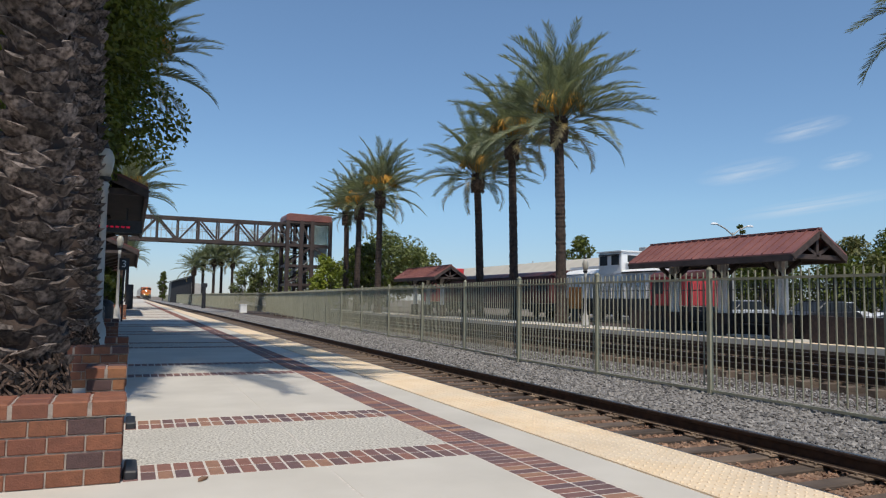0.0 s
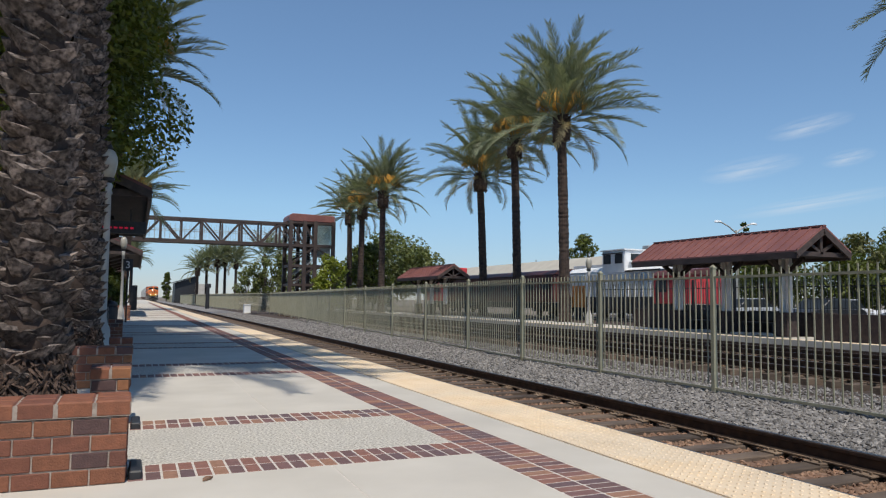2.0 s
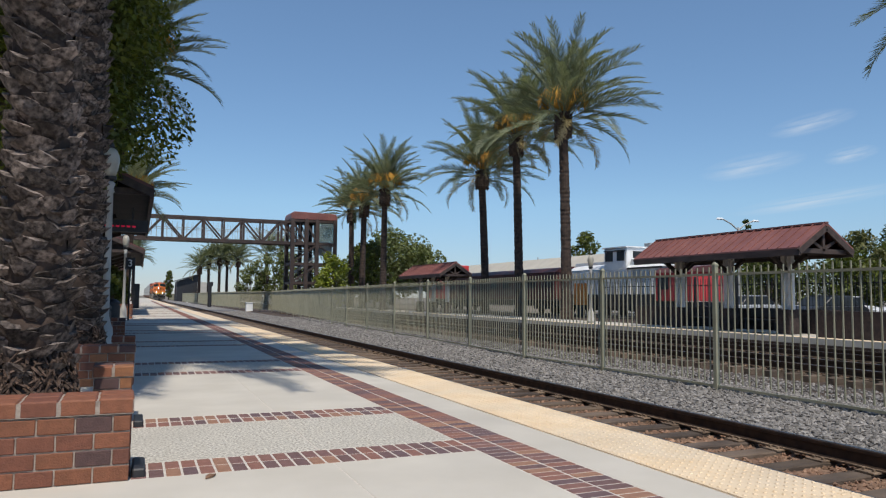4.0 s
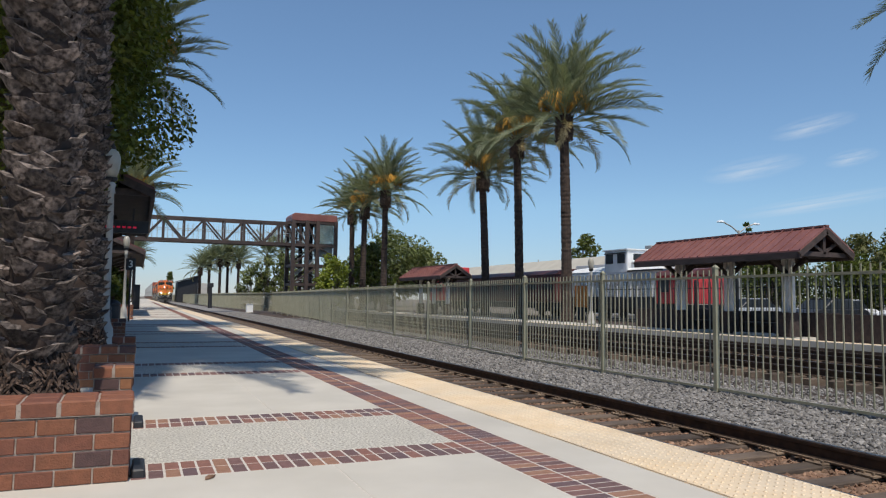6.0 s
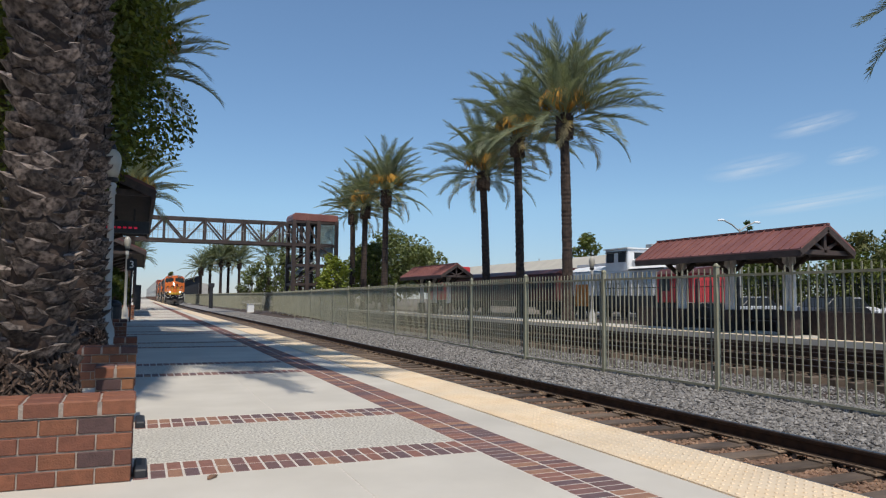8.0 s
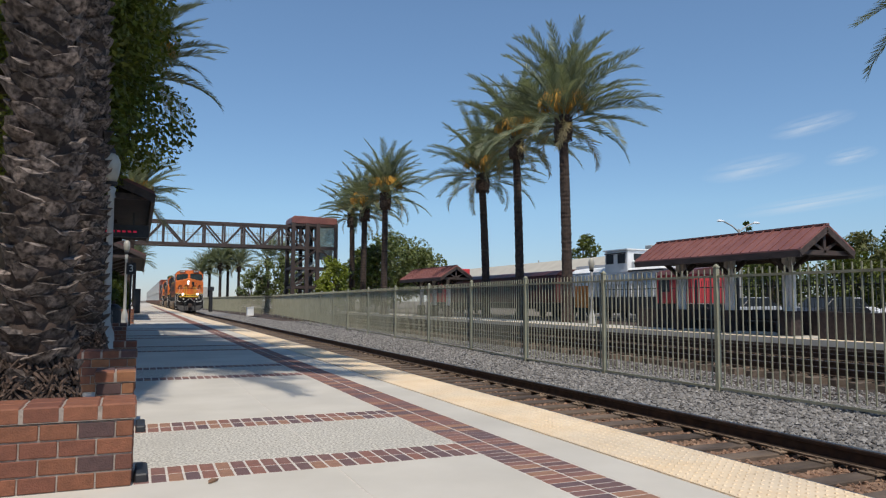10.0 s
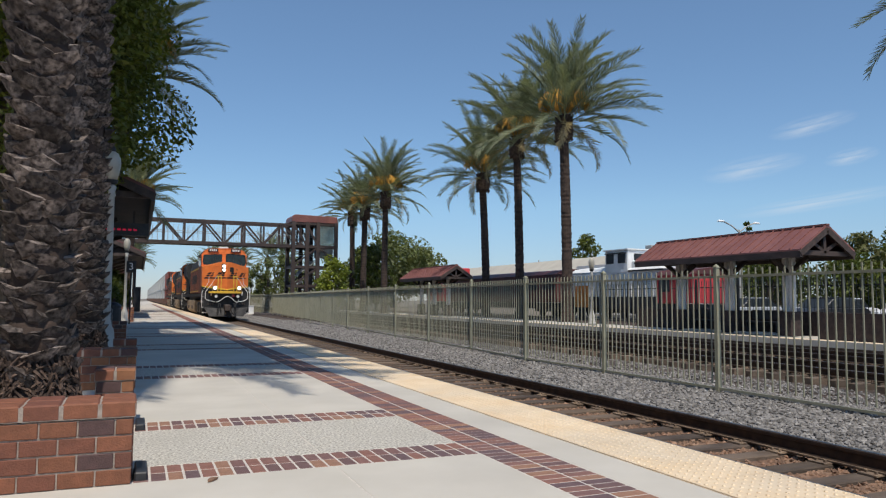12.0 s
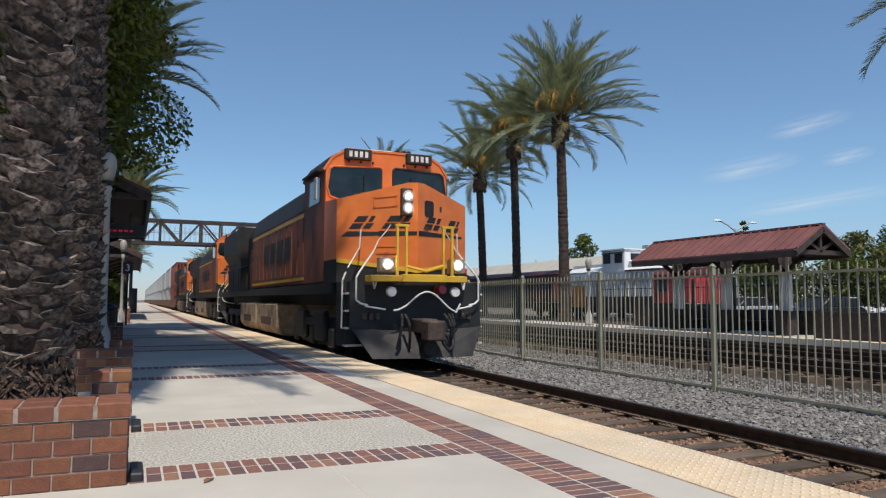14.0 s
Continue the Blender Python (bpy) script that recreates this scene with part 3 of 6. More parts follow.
def dry_leaf():
    bm = bm_new()
    pts = [(0, 0), (0.03, 0.018), (0.08, 0.022), (0.13, 0.0), (0.08, -0.02), (0.03, -0.016)]
    lo = [bm.verts.new((x, y, 0.004 + 0.02 * abs(y) * 20 * 0.05)) for x, y in pts]
    hi = [bm.verts.new((x, y, 0.009 + 0.9 * abs(y) * 0.5)) for x, y in pts]
    bm.faces.new(lo[::-1])
    bm.faces.new(hi)
    for i in range(6):
        bm.faces.new((lo[i], lo[(i + 1) % 6], hi[(i + 1) % 6], hi[i]))
    ob = part("dry_leaf", bm, mat("dry_leaf_brown", (0.16, 0.085, 0.05), (0.26, 0.15, 0.09), 30, 0.8))
    ob.matrix_basis = pose(0.44, 4.88, 0, 0, 0, 55)
    tagged(ob, "dry brown fallen leaf on the paving", "leaf")


pavers()
planters()
dry_leaf()
drain_blocks()


# ---- bridge, canopies, far platform, museum cars, car park ----
def bridge():
    b = thing("footbridge", "brown steel truss footbridge over the tracks", "footbridge")
    zb, zt = 6.78, 9.02
    x0, x1 = -11.45, 19.4
    for y in (75.2, 77.2):
        bm = bm_new()
        beam(bm, (x0, y, zb), (17.4, y, zb), 0.22, 0.30)
        part("bottom_chord", bm, BRONZE, b)
        bm = bm_new()
        beam(bm, (x0, y, zt), (17.4, y, zt), 0.22, 0.22)
        part("top_chord", bm, BRONZE, b)
        for k in range(15):
            x = -11.45 + 1.93 * k
            bm = bm_new()
            beam(bm, (x, y, zb), (x, y, zt), 0.20 if k % 2 else 0.15, 0.20)
            part("vertical", bm, BRONZE, b)
            if k < 14:
                bm = bm_new()
                a, c = ((zb, zt) if k % 2 == 0 else (zt, zb))
                beam(bm, (x, y, a), (x + 1.93, y, c), 0.14, 0.16)
                part("diagonal", bm, BRONZE, b)
        bm = bm_new()
        beam(bm, (x0, y + 0.12, zb + 1.15), (17.4, y + 0.12, zb + 1.15), 0.05, 0.05)
        for k in range(60):
            beam(bm, (x0 + 0.48 * k, y + 0.12, zb), (x0 + 0.48 * k, y + 0.12, zb + 1.75), 0.03, 0.03)
        part("guard_rail", bm, MESHY, b)
    bm = bm_new()
    box(bm, ((x0 + 17.4) / 2, 76.2, zb - 0.02), (17.4 - x0, 1.9, 0.16))
    part("deck", bm, BRONZE, b)
    for k in range(15):
        x = -11.45 + 1.93 * k
        part("roof_tie", beam(bm_new(), (x, 75.2, zt), (x, 77.2, zt), 0.10, 0.12), BRONZE, b)
    for y in (75.2, 77.2):
        bm = bm_new()
        beam(bm, (-11.45, y, -0.1), (-11.45, y, zb), 0.4, 0.4)
        part("support", bm, BRONZE, b)
    # tower with stairs and lift
    t = thing("bridge_tower", "brown steel stair and lift tower with a red hood roof", "tower")
    for x in (14.75, 16.2, 17.35, 19.3):
        for y in (75.0, 78.2):
            bm = bm_new()
            beam(bm, (x, y, -0.1), (x, y, 9.4), 0.38, 0.38)
            part("column", bm, BRONZE, t)
    for z in (2.6, 4.6, 6.75, 9.2):
        for y in (75.0, 78.2):
            bm = bm_new()
            beam(bm, (14.6, y, z), (19.4, y, z), 0.2, 0.28)
            part("girder", bm, BRONZE, t)
        for x in (14.75, 19.3):
            bm = bm_new()
            beam(bm, (x, 75.0, z), (x, 78.2, z), 0.2, 0.28)
            part("girder", bm, BRONZE, t)
    for (xa, za), (xb, zb2) in (((14.75, 4.7), (17.35, 6.7)), ((17.35, 6.7), (19.3, 5.4)), ((16.2, 9.1), (17.35, 6.8)), ((14.75, 9.1), (16.2, 6.8)), ((14.75, 2.7), (17.35, 4.5))):
        for y in (75.0, 78.2):
            bm = bm_new()
            beam(bm, (xa, y, za), (xb, y, zb2), 0.14, 0.18)
            part("brace", bm, BRONZE, t)
    bm = bm_new()
    for k in range(9):
        box(bm, (15.3 + 0.28 * k, 76.2, 2.7 + 0.22 * k), (0.3, 1.4, 0.05))
        box(bm, (15.3 + 0.28 * k, 77.4, 6.6 - 0.22 * k), (0.3, 1.2, 0.05))
    part("stair", bm, MESHY, t)
    bm = bm_new()
    for y in (75.5, 76.8, 78.0):
        pipe(bm, [(15.2, y, 3.6), (17.6, y, 5.5)], 0.05)
        pipe(bm, [(15.2, y, 7.6), (17.6, y, 5.7)], 0.05)
    part("stair_rail", bm, MESHY, t)
    bm = bm_new()
    box(bm, (18.35, 74.96, 7.95), (1.75, 0.04, 2.0))
    part("glass_panel", bm, GLASS, t)
    bm = bm_new()
    box(bm, (19.36, 76.6, 7.95), (0.04, 3.0, 2.0))
    part("glass_panel", bm, GLASS, t)
    bm = bm_new()
    box(bm, (18.35, 76.6, 7.5), (1.5, 2.4, 3.6))
    part("lift_car", bm, MESHY, t)
    bm = bm_new()
    prof = [(14.55, 9.30), (14.55, 9.78), (14.68, 10.02), (14.9, 10.12), (19.4, 10.02), (19.45, 9.30)]
    prism(bm, prof, "y", 74.85, 78.4)
    bevel(bm, 0.05)
    roof = part("roof", bm, ROOF_RED, t, "red hood roof")
    bm = bm_new()
    for k in range(16):
        box(bm, (14.85 + 0.3 * k, 74.83, 9.66), (0.05, 0.05, 0.7))
    part("seam", bm, ROOF_RED, roof)


def canopy(axis, y0, y1, ridge, eave, half, words, dark, posts, leftside=False, z0=0.0):
    """A gabled platform canopy on a row of posts with trussed gables."""
    c = thing("platform_canopy", words, "canopy", group="platform canopies")
    M = ROOF_DARK if dark else ROOF_RED
    for s in (-1, 1):
        bm = bm_new()
        prism(bm, [(axis, ridge), (axis + s * half, eave), (axis + s * half, eave - 0.07), (axis, ridge - 0.08)], "y", y0, y1)
        sl = part("roof_slope", bm, M, c)
        n = int((y1 - y0) / 0.42)
        for k in range(n + 1):
            y = y0 + 0.03 + (y1 - y0 - 0.06) * k / n
            bm = bm_new()
            beam(bm, (axis + s * 0.03, y, ridge + 0.012), (axis + s * (half - 0.01), y, eave + 0.02), 0.035, 0.045)
            part("seam", bm, M, sl)
        bm = bm_new()
        box(bm, (axis + s * (half - 0.04), (y0 + y1) / 2, eave - 0.16), (0.10, y1 - y0 - 0.02, 0.22))
        part("fascia", bm, TIMBER, c)
        for y in (y0 + 0.03, y1 - 0.03):
            bm = bm_new()
            beam(bm, (axis, y, ridge - 0.16), (axis + s * half, y, eave - 0.15), 0.08, 0.2)
            part("barge_board", bm, TIMBER, c)
    bm = bm_new()
    beam(bm, (axis, y0 - 0.02, ridge + 0.02), (axis, y1 + 0.02, ridge + 0.02), 0.16, 0.06)
    part("ridge_cap", bm, M, c)
    # soffit and brackets carry the canopy's own shade as near-black colour
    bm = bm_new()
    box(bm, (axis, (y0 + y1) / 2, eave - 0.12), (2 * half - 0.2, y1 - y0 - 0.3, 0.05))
    part("soffit", bm, SHADED_TIMBER, c)
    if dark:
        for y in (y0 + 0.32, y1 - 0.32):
            part("gable_panel", prism(bm_new(), [(axis - half + 0.2, eave - 0.08), (axis + half - 0.2, eave - 0.08), (axis, ridge - 0.14)], "y", y - 0.03, y + 0.03), SHADED_TIMBER, c, "dark boarded gable")
    for y in (y0 + 0.18, y1 - 0.18):
        bm = bm_new()
        beam(bm, (axis - half + 0.05, y, eave - 0.10), (axis + half - 0.05, y, eave - 0.10), 0.12, 0.16)
        beam(bm, (axis, y, eave - 0.1), (axis, y, ridge - 0.2), 0.12, 0.12)
        for s in (-1, 1):
            beam(bm, (axis, y, eave - 0.05), (axis + s * half * 0.5, y, (ridge + eave) / 2 - 0.12), 0.10, 0.10)
        part("gable_truss", bm, TIMBER, c)
    for y in posts:
        for dy in ((0.0,) if dark else (-0.15, 0.15)):
            bm = bm_new()
            box(bm, (axis, y + dy, (eave + 0.86 + z0) / 2), (0.2 if dark else 0.17, 0.2 if dark else 0.17, eave - 0.86 - z0))
            bevel(bm, 0.015)
            part("post", bm, POST_GREY if dark else POST_SUNLIT, c, "pale painted post")
        bm = bm_new()
        box(bm, (axis, y, z0 + 0.43), (0.5, 0.5, 0.86))
        part("pedestal", bm, DARKWALL, c, "dark brick pedestal")
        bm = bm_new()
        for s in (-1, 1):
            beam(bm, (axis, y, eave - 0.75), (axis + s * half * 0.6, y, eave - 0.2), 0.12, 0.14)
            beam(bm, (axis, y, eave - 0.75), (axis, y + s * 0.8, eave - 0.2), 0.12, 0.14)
        part("bracket", bm, SHADED_TIMBER, c)
    return c


def street_lamp(x, y, h, words, z=0.0):
    t = thing("street_lamp", words, "lamp post", pose(x, y, z), group="platform lamps")
    bm = bm_new()
    lathe(bm, [(0.21, 0), (0.21, 0.1), (0.17, 0.16), (0.15, 0.5), (0.10, 0.62), (0.075, 0.75), (0.06, h - 0.75), (0.09, h - 0.72), (0.06, h - 0.66), (0.09, h - 0.55), (0.05, h - 0.5)], seg=14)
    part("post", bm, POST_GREY, t, "pale grey fluted post", True)
    bm = bm_new()
    lathe(bm, [(0.06, h - 0.5), (0.11, h - 0.46), (0.12, h - 0.40)], seg=14)
    part("collar", bm, IRON, t)
    bm = bm_new()
    lathe(bm, [(0.09, h - 0.40), (0.13, h - 0.27), (0.16, h - 0.08), (0.15, h + 0.05), (0.10, h + 0.16), (0.05, h + 0.20)], seg=18)
    part("globe", bm, GLOBE, t, "cream acorn globe", True)
    bm = bm_new()
    lathe(bm, [(0.05, h + 0.20), (0.06, h + 0.23), (0.015, h + 0.33)], seg=10)
    part("finial", bm, IRON, t)
    return t


def far_side():
    bm = bm_new()
    prism(bm, [(11.5, -0.62), (12.1, -0.53), (19.4, -0.53), (19.6, -0.6)], "y", -14, 330)
    tagged(part("far_bed", bm, DARK_BED), "dark brown oily gravel bed of the far tracks", "gravel", kind="structure")
    track(14.3, "middle_track", "rusty railway track behind the fence", -6, 72, 72)
    track(18.05, "far_track", "rusty railway track beside the far platform", -6, 300, 120)
    p = thing("far_platform", "pale concrete platform across the tracks", "platform", kind="structure")
    bm = bm_new()
    box(bm, (21.5, 140, -0.33), (3.2, 300, 0.60))
    part("slab", bm, CONCRETE, p)
    bm = bm_new()
    box(bm, (19.93, 140, -0.10), (0.10, 300, 0.19))
    part("edge_beam", bm, CONCRETE, p, "pale edge beam")
    # dark strip in place of the shadowed recess below the edge beam
    part("riser", box(bm_new(), (19.93, 140, -0.42), (0.16, 300, 0.44)), DARK_BED, p, "dark riser for the shaded recess under the edge beam")
    bm = bm_new()
    box(bm, (20.25, 140, -0.016), (0.55, 300, 0.02))
    part("tactile_strip", bm, TACTILE, p)
    bm = bm_new()
    box(bm, (25.3, 140, -0.1), (4.4, 300, 0.12))
    part("paving", bm, DARK_BED, p)
    # low dark walls and black fence behind the far platform
    for a, b, x in ((5.0, 17.0, 20.85), (18.0, 29.0, 22.9)):
        w = part("low_wall", box(bm_new(), (x, (a + b) / 2, 0.42), (0.3, b - a, 0.88)), DARKWALL)
        tagged(w, "low dark brick wall behind the far platform", "wall", kind="structure")
    f = thing("iron_fence", "tall black iron picket fence", "fence")
    bm = bm_new()
    for z in (0.25, 1.85):
        beam(bm, (24.1, 6, z), (24.1, 34, z), 0.04, 0.04)
    part("rail", bm, IRON, f)
    for k in range(187):
        share("picket", IRON_PICKET, f, pose(24.1, 6 + k * 0.15, 0))
    for k in range(12):
        bm = bm_new()
        box(bm, (24.1, 6 + k * 2.54, 1.1), (0.08, 0.08, 2.3))
        part("post", bm, IRON, f)
    canopy(21.6, 17.26, 25.95, 3.84, 2.98, 1.30, "far platform canopy with a red standing-seam roof", False, (18.9, 21.7, 24.5))
    canopy(21.75, 48.6, 57.6, 3.84, 2.98, 1.30, "second far platform canopy with a dark red roof", False, (50.2, 53.0, 55.8))
    street_lamp(21.05, 30.35, 3.2, "pale lamp post with an acorn globe")
    street_lamp(26.4, 78.0, 3.8, "pale lamp post with an acorn globe far off")
    for y in (20.3, 23.1):
        b = thing("bench", "dark metal bench under the canopy", "bench", pose(21.9, y, 0))
        part("seat", box(bm_new(), (0, 0, 0.45), (0.45, 1.6, 0.05)), IRON, b)
        part("backrest", box(bm_new(), (0.22, 0, 0.72), (0.05, 1.6, 0.35)), IRON, b)
        for yy in (-0.7, 0.7):
            part("leg", box(bm_new(), (0, yy, 0.22), (0.42, 0.06, 0.44)), IRON, b)
        part("foot_slab", box(bm_new(), (-0.1, 0, 0.03), (0.9, 2.0, 0.06)), CONCRETE, b)


IRON_PICKET = mesh_of("picket", box(bm_new(), (0, 0, 1.1), (0.018, 0.018, 2.1)), IRON)


def rail_car(name, words, x, y0, y1, body, roof, h, nwin, z=0.0, band=None):
    """A standing museum car: body, arched roof, windows, trucks."""
    c = thing(name, words, "rail car")
    w = 1.5
    bm = bm_new()
    box(bm, (x, (y0 + y1) / 2, z + (1.1 + h) / 2), (2 * w, y1 - y0, h - 1.1))
    bevel(bm, 0.04)
    part("body", bm, body, c)
    bm = bm_new()
    prism(bm, [(x - w - 0.05, z + h), (x - w * 0.75, z + h + 0.28), (x, z + h + 0.42), (x + w * 0.75, z + h + 0.28), (x + w + 0.05, z + h)], "y", y0 - 0.1, y1 + 0.1)
    part("roof", bm, roof, c)
    for k in range(nwin):
        y = y0 + (k + 0.5) * (y1 - y0) / nwin
        bm = bm_new()
        box(bm, (x - w - 0.012, y, z + 1.1 + (h - 1.1) * 0.62), (0.05, (y1 - y0) / nwin * 0.55, 0.7))
        part("window", bm, DARKGLASS, c)
    if band:
        bm = bm_new()
        box(bm, (x - w - 0.01, (y0 + y1) / 2, z + h - 0.18), (0.03, y1 - y0 - 0.1, 0.22))
        part("letter_band", bm, band, c)
    for y in (y0 + 2.2, y1 - 2.2):
        bm = bm_new()
        for s in (-1, 1):
            for d in (-0.9, 0.9):
                rod(bm, (x + s * 0.7, y + d, z + 0.46), (x + s * 0.83, y + d, z + 0.46), 0.46, 0.45, 14)
        box(bm, (x, y, z + 0.55), (2.3, 2.8, 0.3))
        part("truck", bm, IRON, c)
    bm = bm_new()
    box(bm, (x, (y0 + y1) / 2, z + 0.85), (2.2, y1 - y0 - 0.4, 0.45))
    part("underframe", bm, IRON, c)
    return c


def museum():
    rail_car("museum_coach", "maroon museum passenger coach", 29.6, 45.0, 64.5, COACH, COACH, 3.15, 9)
    rail_car("museum_caboose", "bright red museum caboose", 29.8, 31.2, 34.2, CAB_RED, COACH, 2.75, 2)
    rail_car("museum_caboose", "red museum caboose with a cupola", 31.0, 66.5, 74.0, CAB_RED, CAB_RED, 3.2, 3)
    bm = bm_new()
    box(bm, (31.0, 70, 4.0), (2.4, 3.0, 1.2))
    bevel(bm, 0.08)
    tagged(part("cupola", bm, CAB_RED, bpy.data.objects["museum_caboose.001"]), "red cupola")
    for y in (69.2, 70.8):
        bm = bm_new()
        box(bm, (29.79, y, 4.1), (0.04, 0.7, 0.5))
        part("cupola_window", bm, ENG_WHITE, bpy.data.objects["museum_caboose.001"])
    e = rail_car("museum_engine", "white and pale blue museum diesel engine", 30.5, 34.4, 44.3, ENG_BLUE, ENG_WHITE, 3.2, 0, band=ENG_WHITE)
    bm = bm_new()
    box(bm, (30.4, 38.97, 3.8), (2.9, 2.45, 1.5))
    bevel(bm, 0.06)
    cab = part("cab", bm, ENG_WHITE, e, "white engine cab")
    for y in (38.35, 39.6):
        bm = bm_new()
        box(bm, (28.93, y, 4.0), (0.05, 0.75, 0.62))
        part("window", bm, DARKGLASS, cab)
    bm = bm_new()
    box(bm, (30.4, 37.73, 4.0), (1.9, 0.05, 0.62))
    part("window", bm, DARKGLASS, cab)
    bm = bm_new()
    box(bm, (30.4, 38.97, 4.58), (3.1, 2.65, 0.08))
    part("cab_roof", bm, ENG_WHITE, e)
    part("window_hood", box(bm_new(), (28.88, 38.97, 4.36), (0.16, 2.1, 0.06)), IRON, cab, "black hood over the cab windows")
    part("short_hood", bevel(box(bm_new(), (30.4, 35.9, 3.5), (2.4, 3.6, 0.7)), 0.08), ENG_WHITE, e, "white low hood before the cab")
    part("roof_edge", box(bm_new(), (28.93, 36.0, 3.16), (0.1, 3.3, 0.1)), IRON, e)
    part("skirt", box(bm_new(), (28.95, 39.35, 1.12), (0.14, 9.8, 0.75)), IRON, e, "dark walkway skirt along the flank")
    for k in range(17):
        part("body_door", bevel(box(bm_new(), (28.985, 34.75 + k * 0.57, 2.28), (0.05, 0.5, 1.5)), 0.012), (ENG_GREY, ENG_WHITE, ENG_BLUE, ENG_GREY)[(k * 5) % 4], e)
    for k in range(14):
        bm = bm_new()
        pipe(bm, [(28.95, 34.6 + k * 0.7, 1.2), (28.95, 34.6 + k * 0.7, 2.2)], 0.03, 5)
        part("stanchion", bm, ENG_WHITE, e)
    tagged(part("sign_board", box(bm_new(), (26.6, 39.5, 1.5), (0.1, 1.3, 1.4)), ORANGE_PAINT, None), "orange board standing before the museum coach", "sign")
    tagged(part("sign_stand", box(bm_new(), (26.6, 39.5, 0.4), (0.08, 0.9, 0.9)), IRON, bpy.data.objects["sign_board"]))
    # long warehouse behind
    w = thing("warehouse", "long pale warehouse with a grey roof", "building", kind="structure")
    part("wall", box(bm_new(), (62, 98, 2.6), (13, 56, 5.2)), WALLPALE, w)
    bm = bm_new()
    prism(bm, [(55, 5.2), (55, 5.6), (57.5, 7.3), (68.5, 7.3), (69, 5.2)], "y", 69.5, 126.5)
    part("roof", bm, ROOF_GREY, w)
    bm = bm_new()
    box(bm, (60, 73, 7.9), (1.6, 1.2, 0.9))
    bevel(bm, 0.05)
    part("roof_unit", bm, MESHY, w, "grey cooling unit on the roof")
    for k in range(5):
        bm = bm_new()
        rod(bm, (58 + k, 76 + k * 9, 7.2), (58 + k, 76 + k * 9, 8.0), 0.12, 0.10, 8)
        part("vent", bm, MESHY, w)
    for k in range(9):
        bm = bm_new()
        box(bm, (55.48, 74 + k * 6, 3.2), (0.08, 2.2, 1.4))
        part("window", bm, DARKGLASS, w)
    b2 = thing("station_house", "white low building behind the museum cars", "building", kind="structure")
    part("wall", box(bm_new(), (46, 58, 2.2), (8, 9, 4.6)), ENG_WHITE, b2)
    part("roof", box(bm_new(), (46, 58, 4.65), (8.6, 9.6, 0.3)), ENG_WHITE, b2)
    for k in range(3):
        part("window", box(bm_new(), (41.98, 55.5 + 2.5 * k, 2.6), (0.06, 1.2, 1.2)), DARKGLASS, b2)
    d = thing("far_building", "dark distant shed with a sloping roof", "building", kind="structure")
    bm = bm_new()
    prism(bm, [(9.4, -0.3), (15.4, -0.3), (15.4, 6.9), (9.6, 5.0)], "y", 202, 214)
    part("wall", bm, IRON, d)
    bm = bm_new()
    prism(bm, [(9.2, 5.0), (15.6, 7.0), (15.6, 7.2), (9.2, 5.2)], "y", 201, 215)
    part("roof", bm, IRON, d)
    bm = bm_new()
    prism(bm, [(14.6, -0.3), (17.5, -0.3), (17.5, 4.6), (14.6, 4.9)], "y", 199, 201.5)
    part("annex", bm, WALLPALE, d)


def parked_car(x, y, rz, paint, words):
    c = thing("parked_car", words, "car", pose(x, y, 0, 0, 0, rz), group="cars in the car park")
    bm = bm_new()
    prism(bm, [(-2.2, 0.32), (2.2, 0.32), (2.25, 0.72), (1.3, 0.92), (-1.9, 0.95), (-2.25, 0.75)], "y", -0.88, 0.88)
    bevel(bm, 0.05)
    body = part("body", bm, paint, c)
    bm = bm_new()
    prism(bm, [(-1.8, 0.93), (1.0, 0.92), (0.35, 1.42), (-1.1, 1.45)], "y", -0.76, 0.76)
    bevel(bm, 0.04)
    part("cabin", bm, DARKGLASS, c)
    part("roof", bevel(box(bm_new(), (-0.4, 0, 1.45), (1.45, 1.42, 0.06)), 0.02), paint, c)
    for sx in (-1.35, 1.4):
        for s in (-1, 1):
            bm = bm_new()
            rod(bm, (sx, s * 0.72, 0.32), (sx, s * 0.92, 0.32), 0.32, 0.31, 16)
            w = part("wheel", bm, IRON, c)
            bm = bm_new()
            rod(bm, (sx, s * 0.90, 0.32), (sx, s * 0.925, 0.32), 0.2, 0.2, 12)
            part("rim", bm, SILVER, w)
    for s in (-1, 1):
        bm = bm_new()
        box(bm, (2.2, s * 0.62, 0.68), (0.08, 0.32, 0.14))
        part("headlight", bm, LAMP_DIM, c)


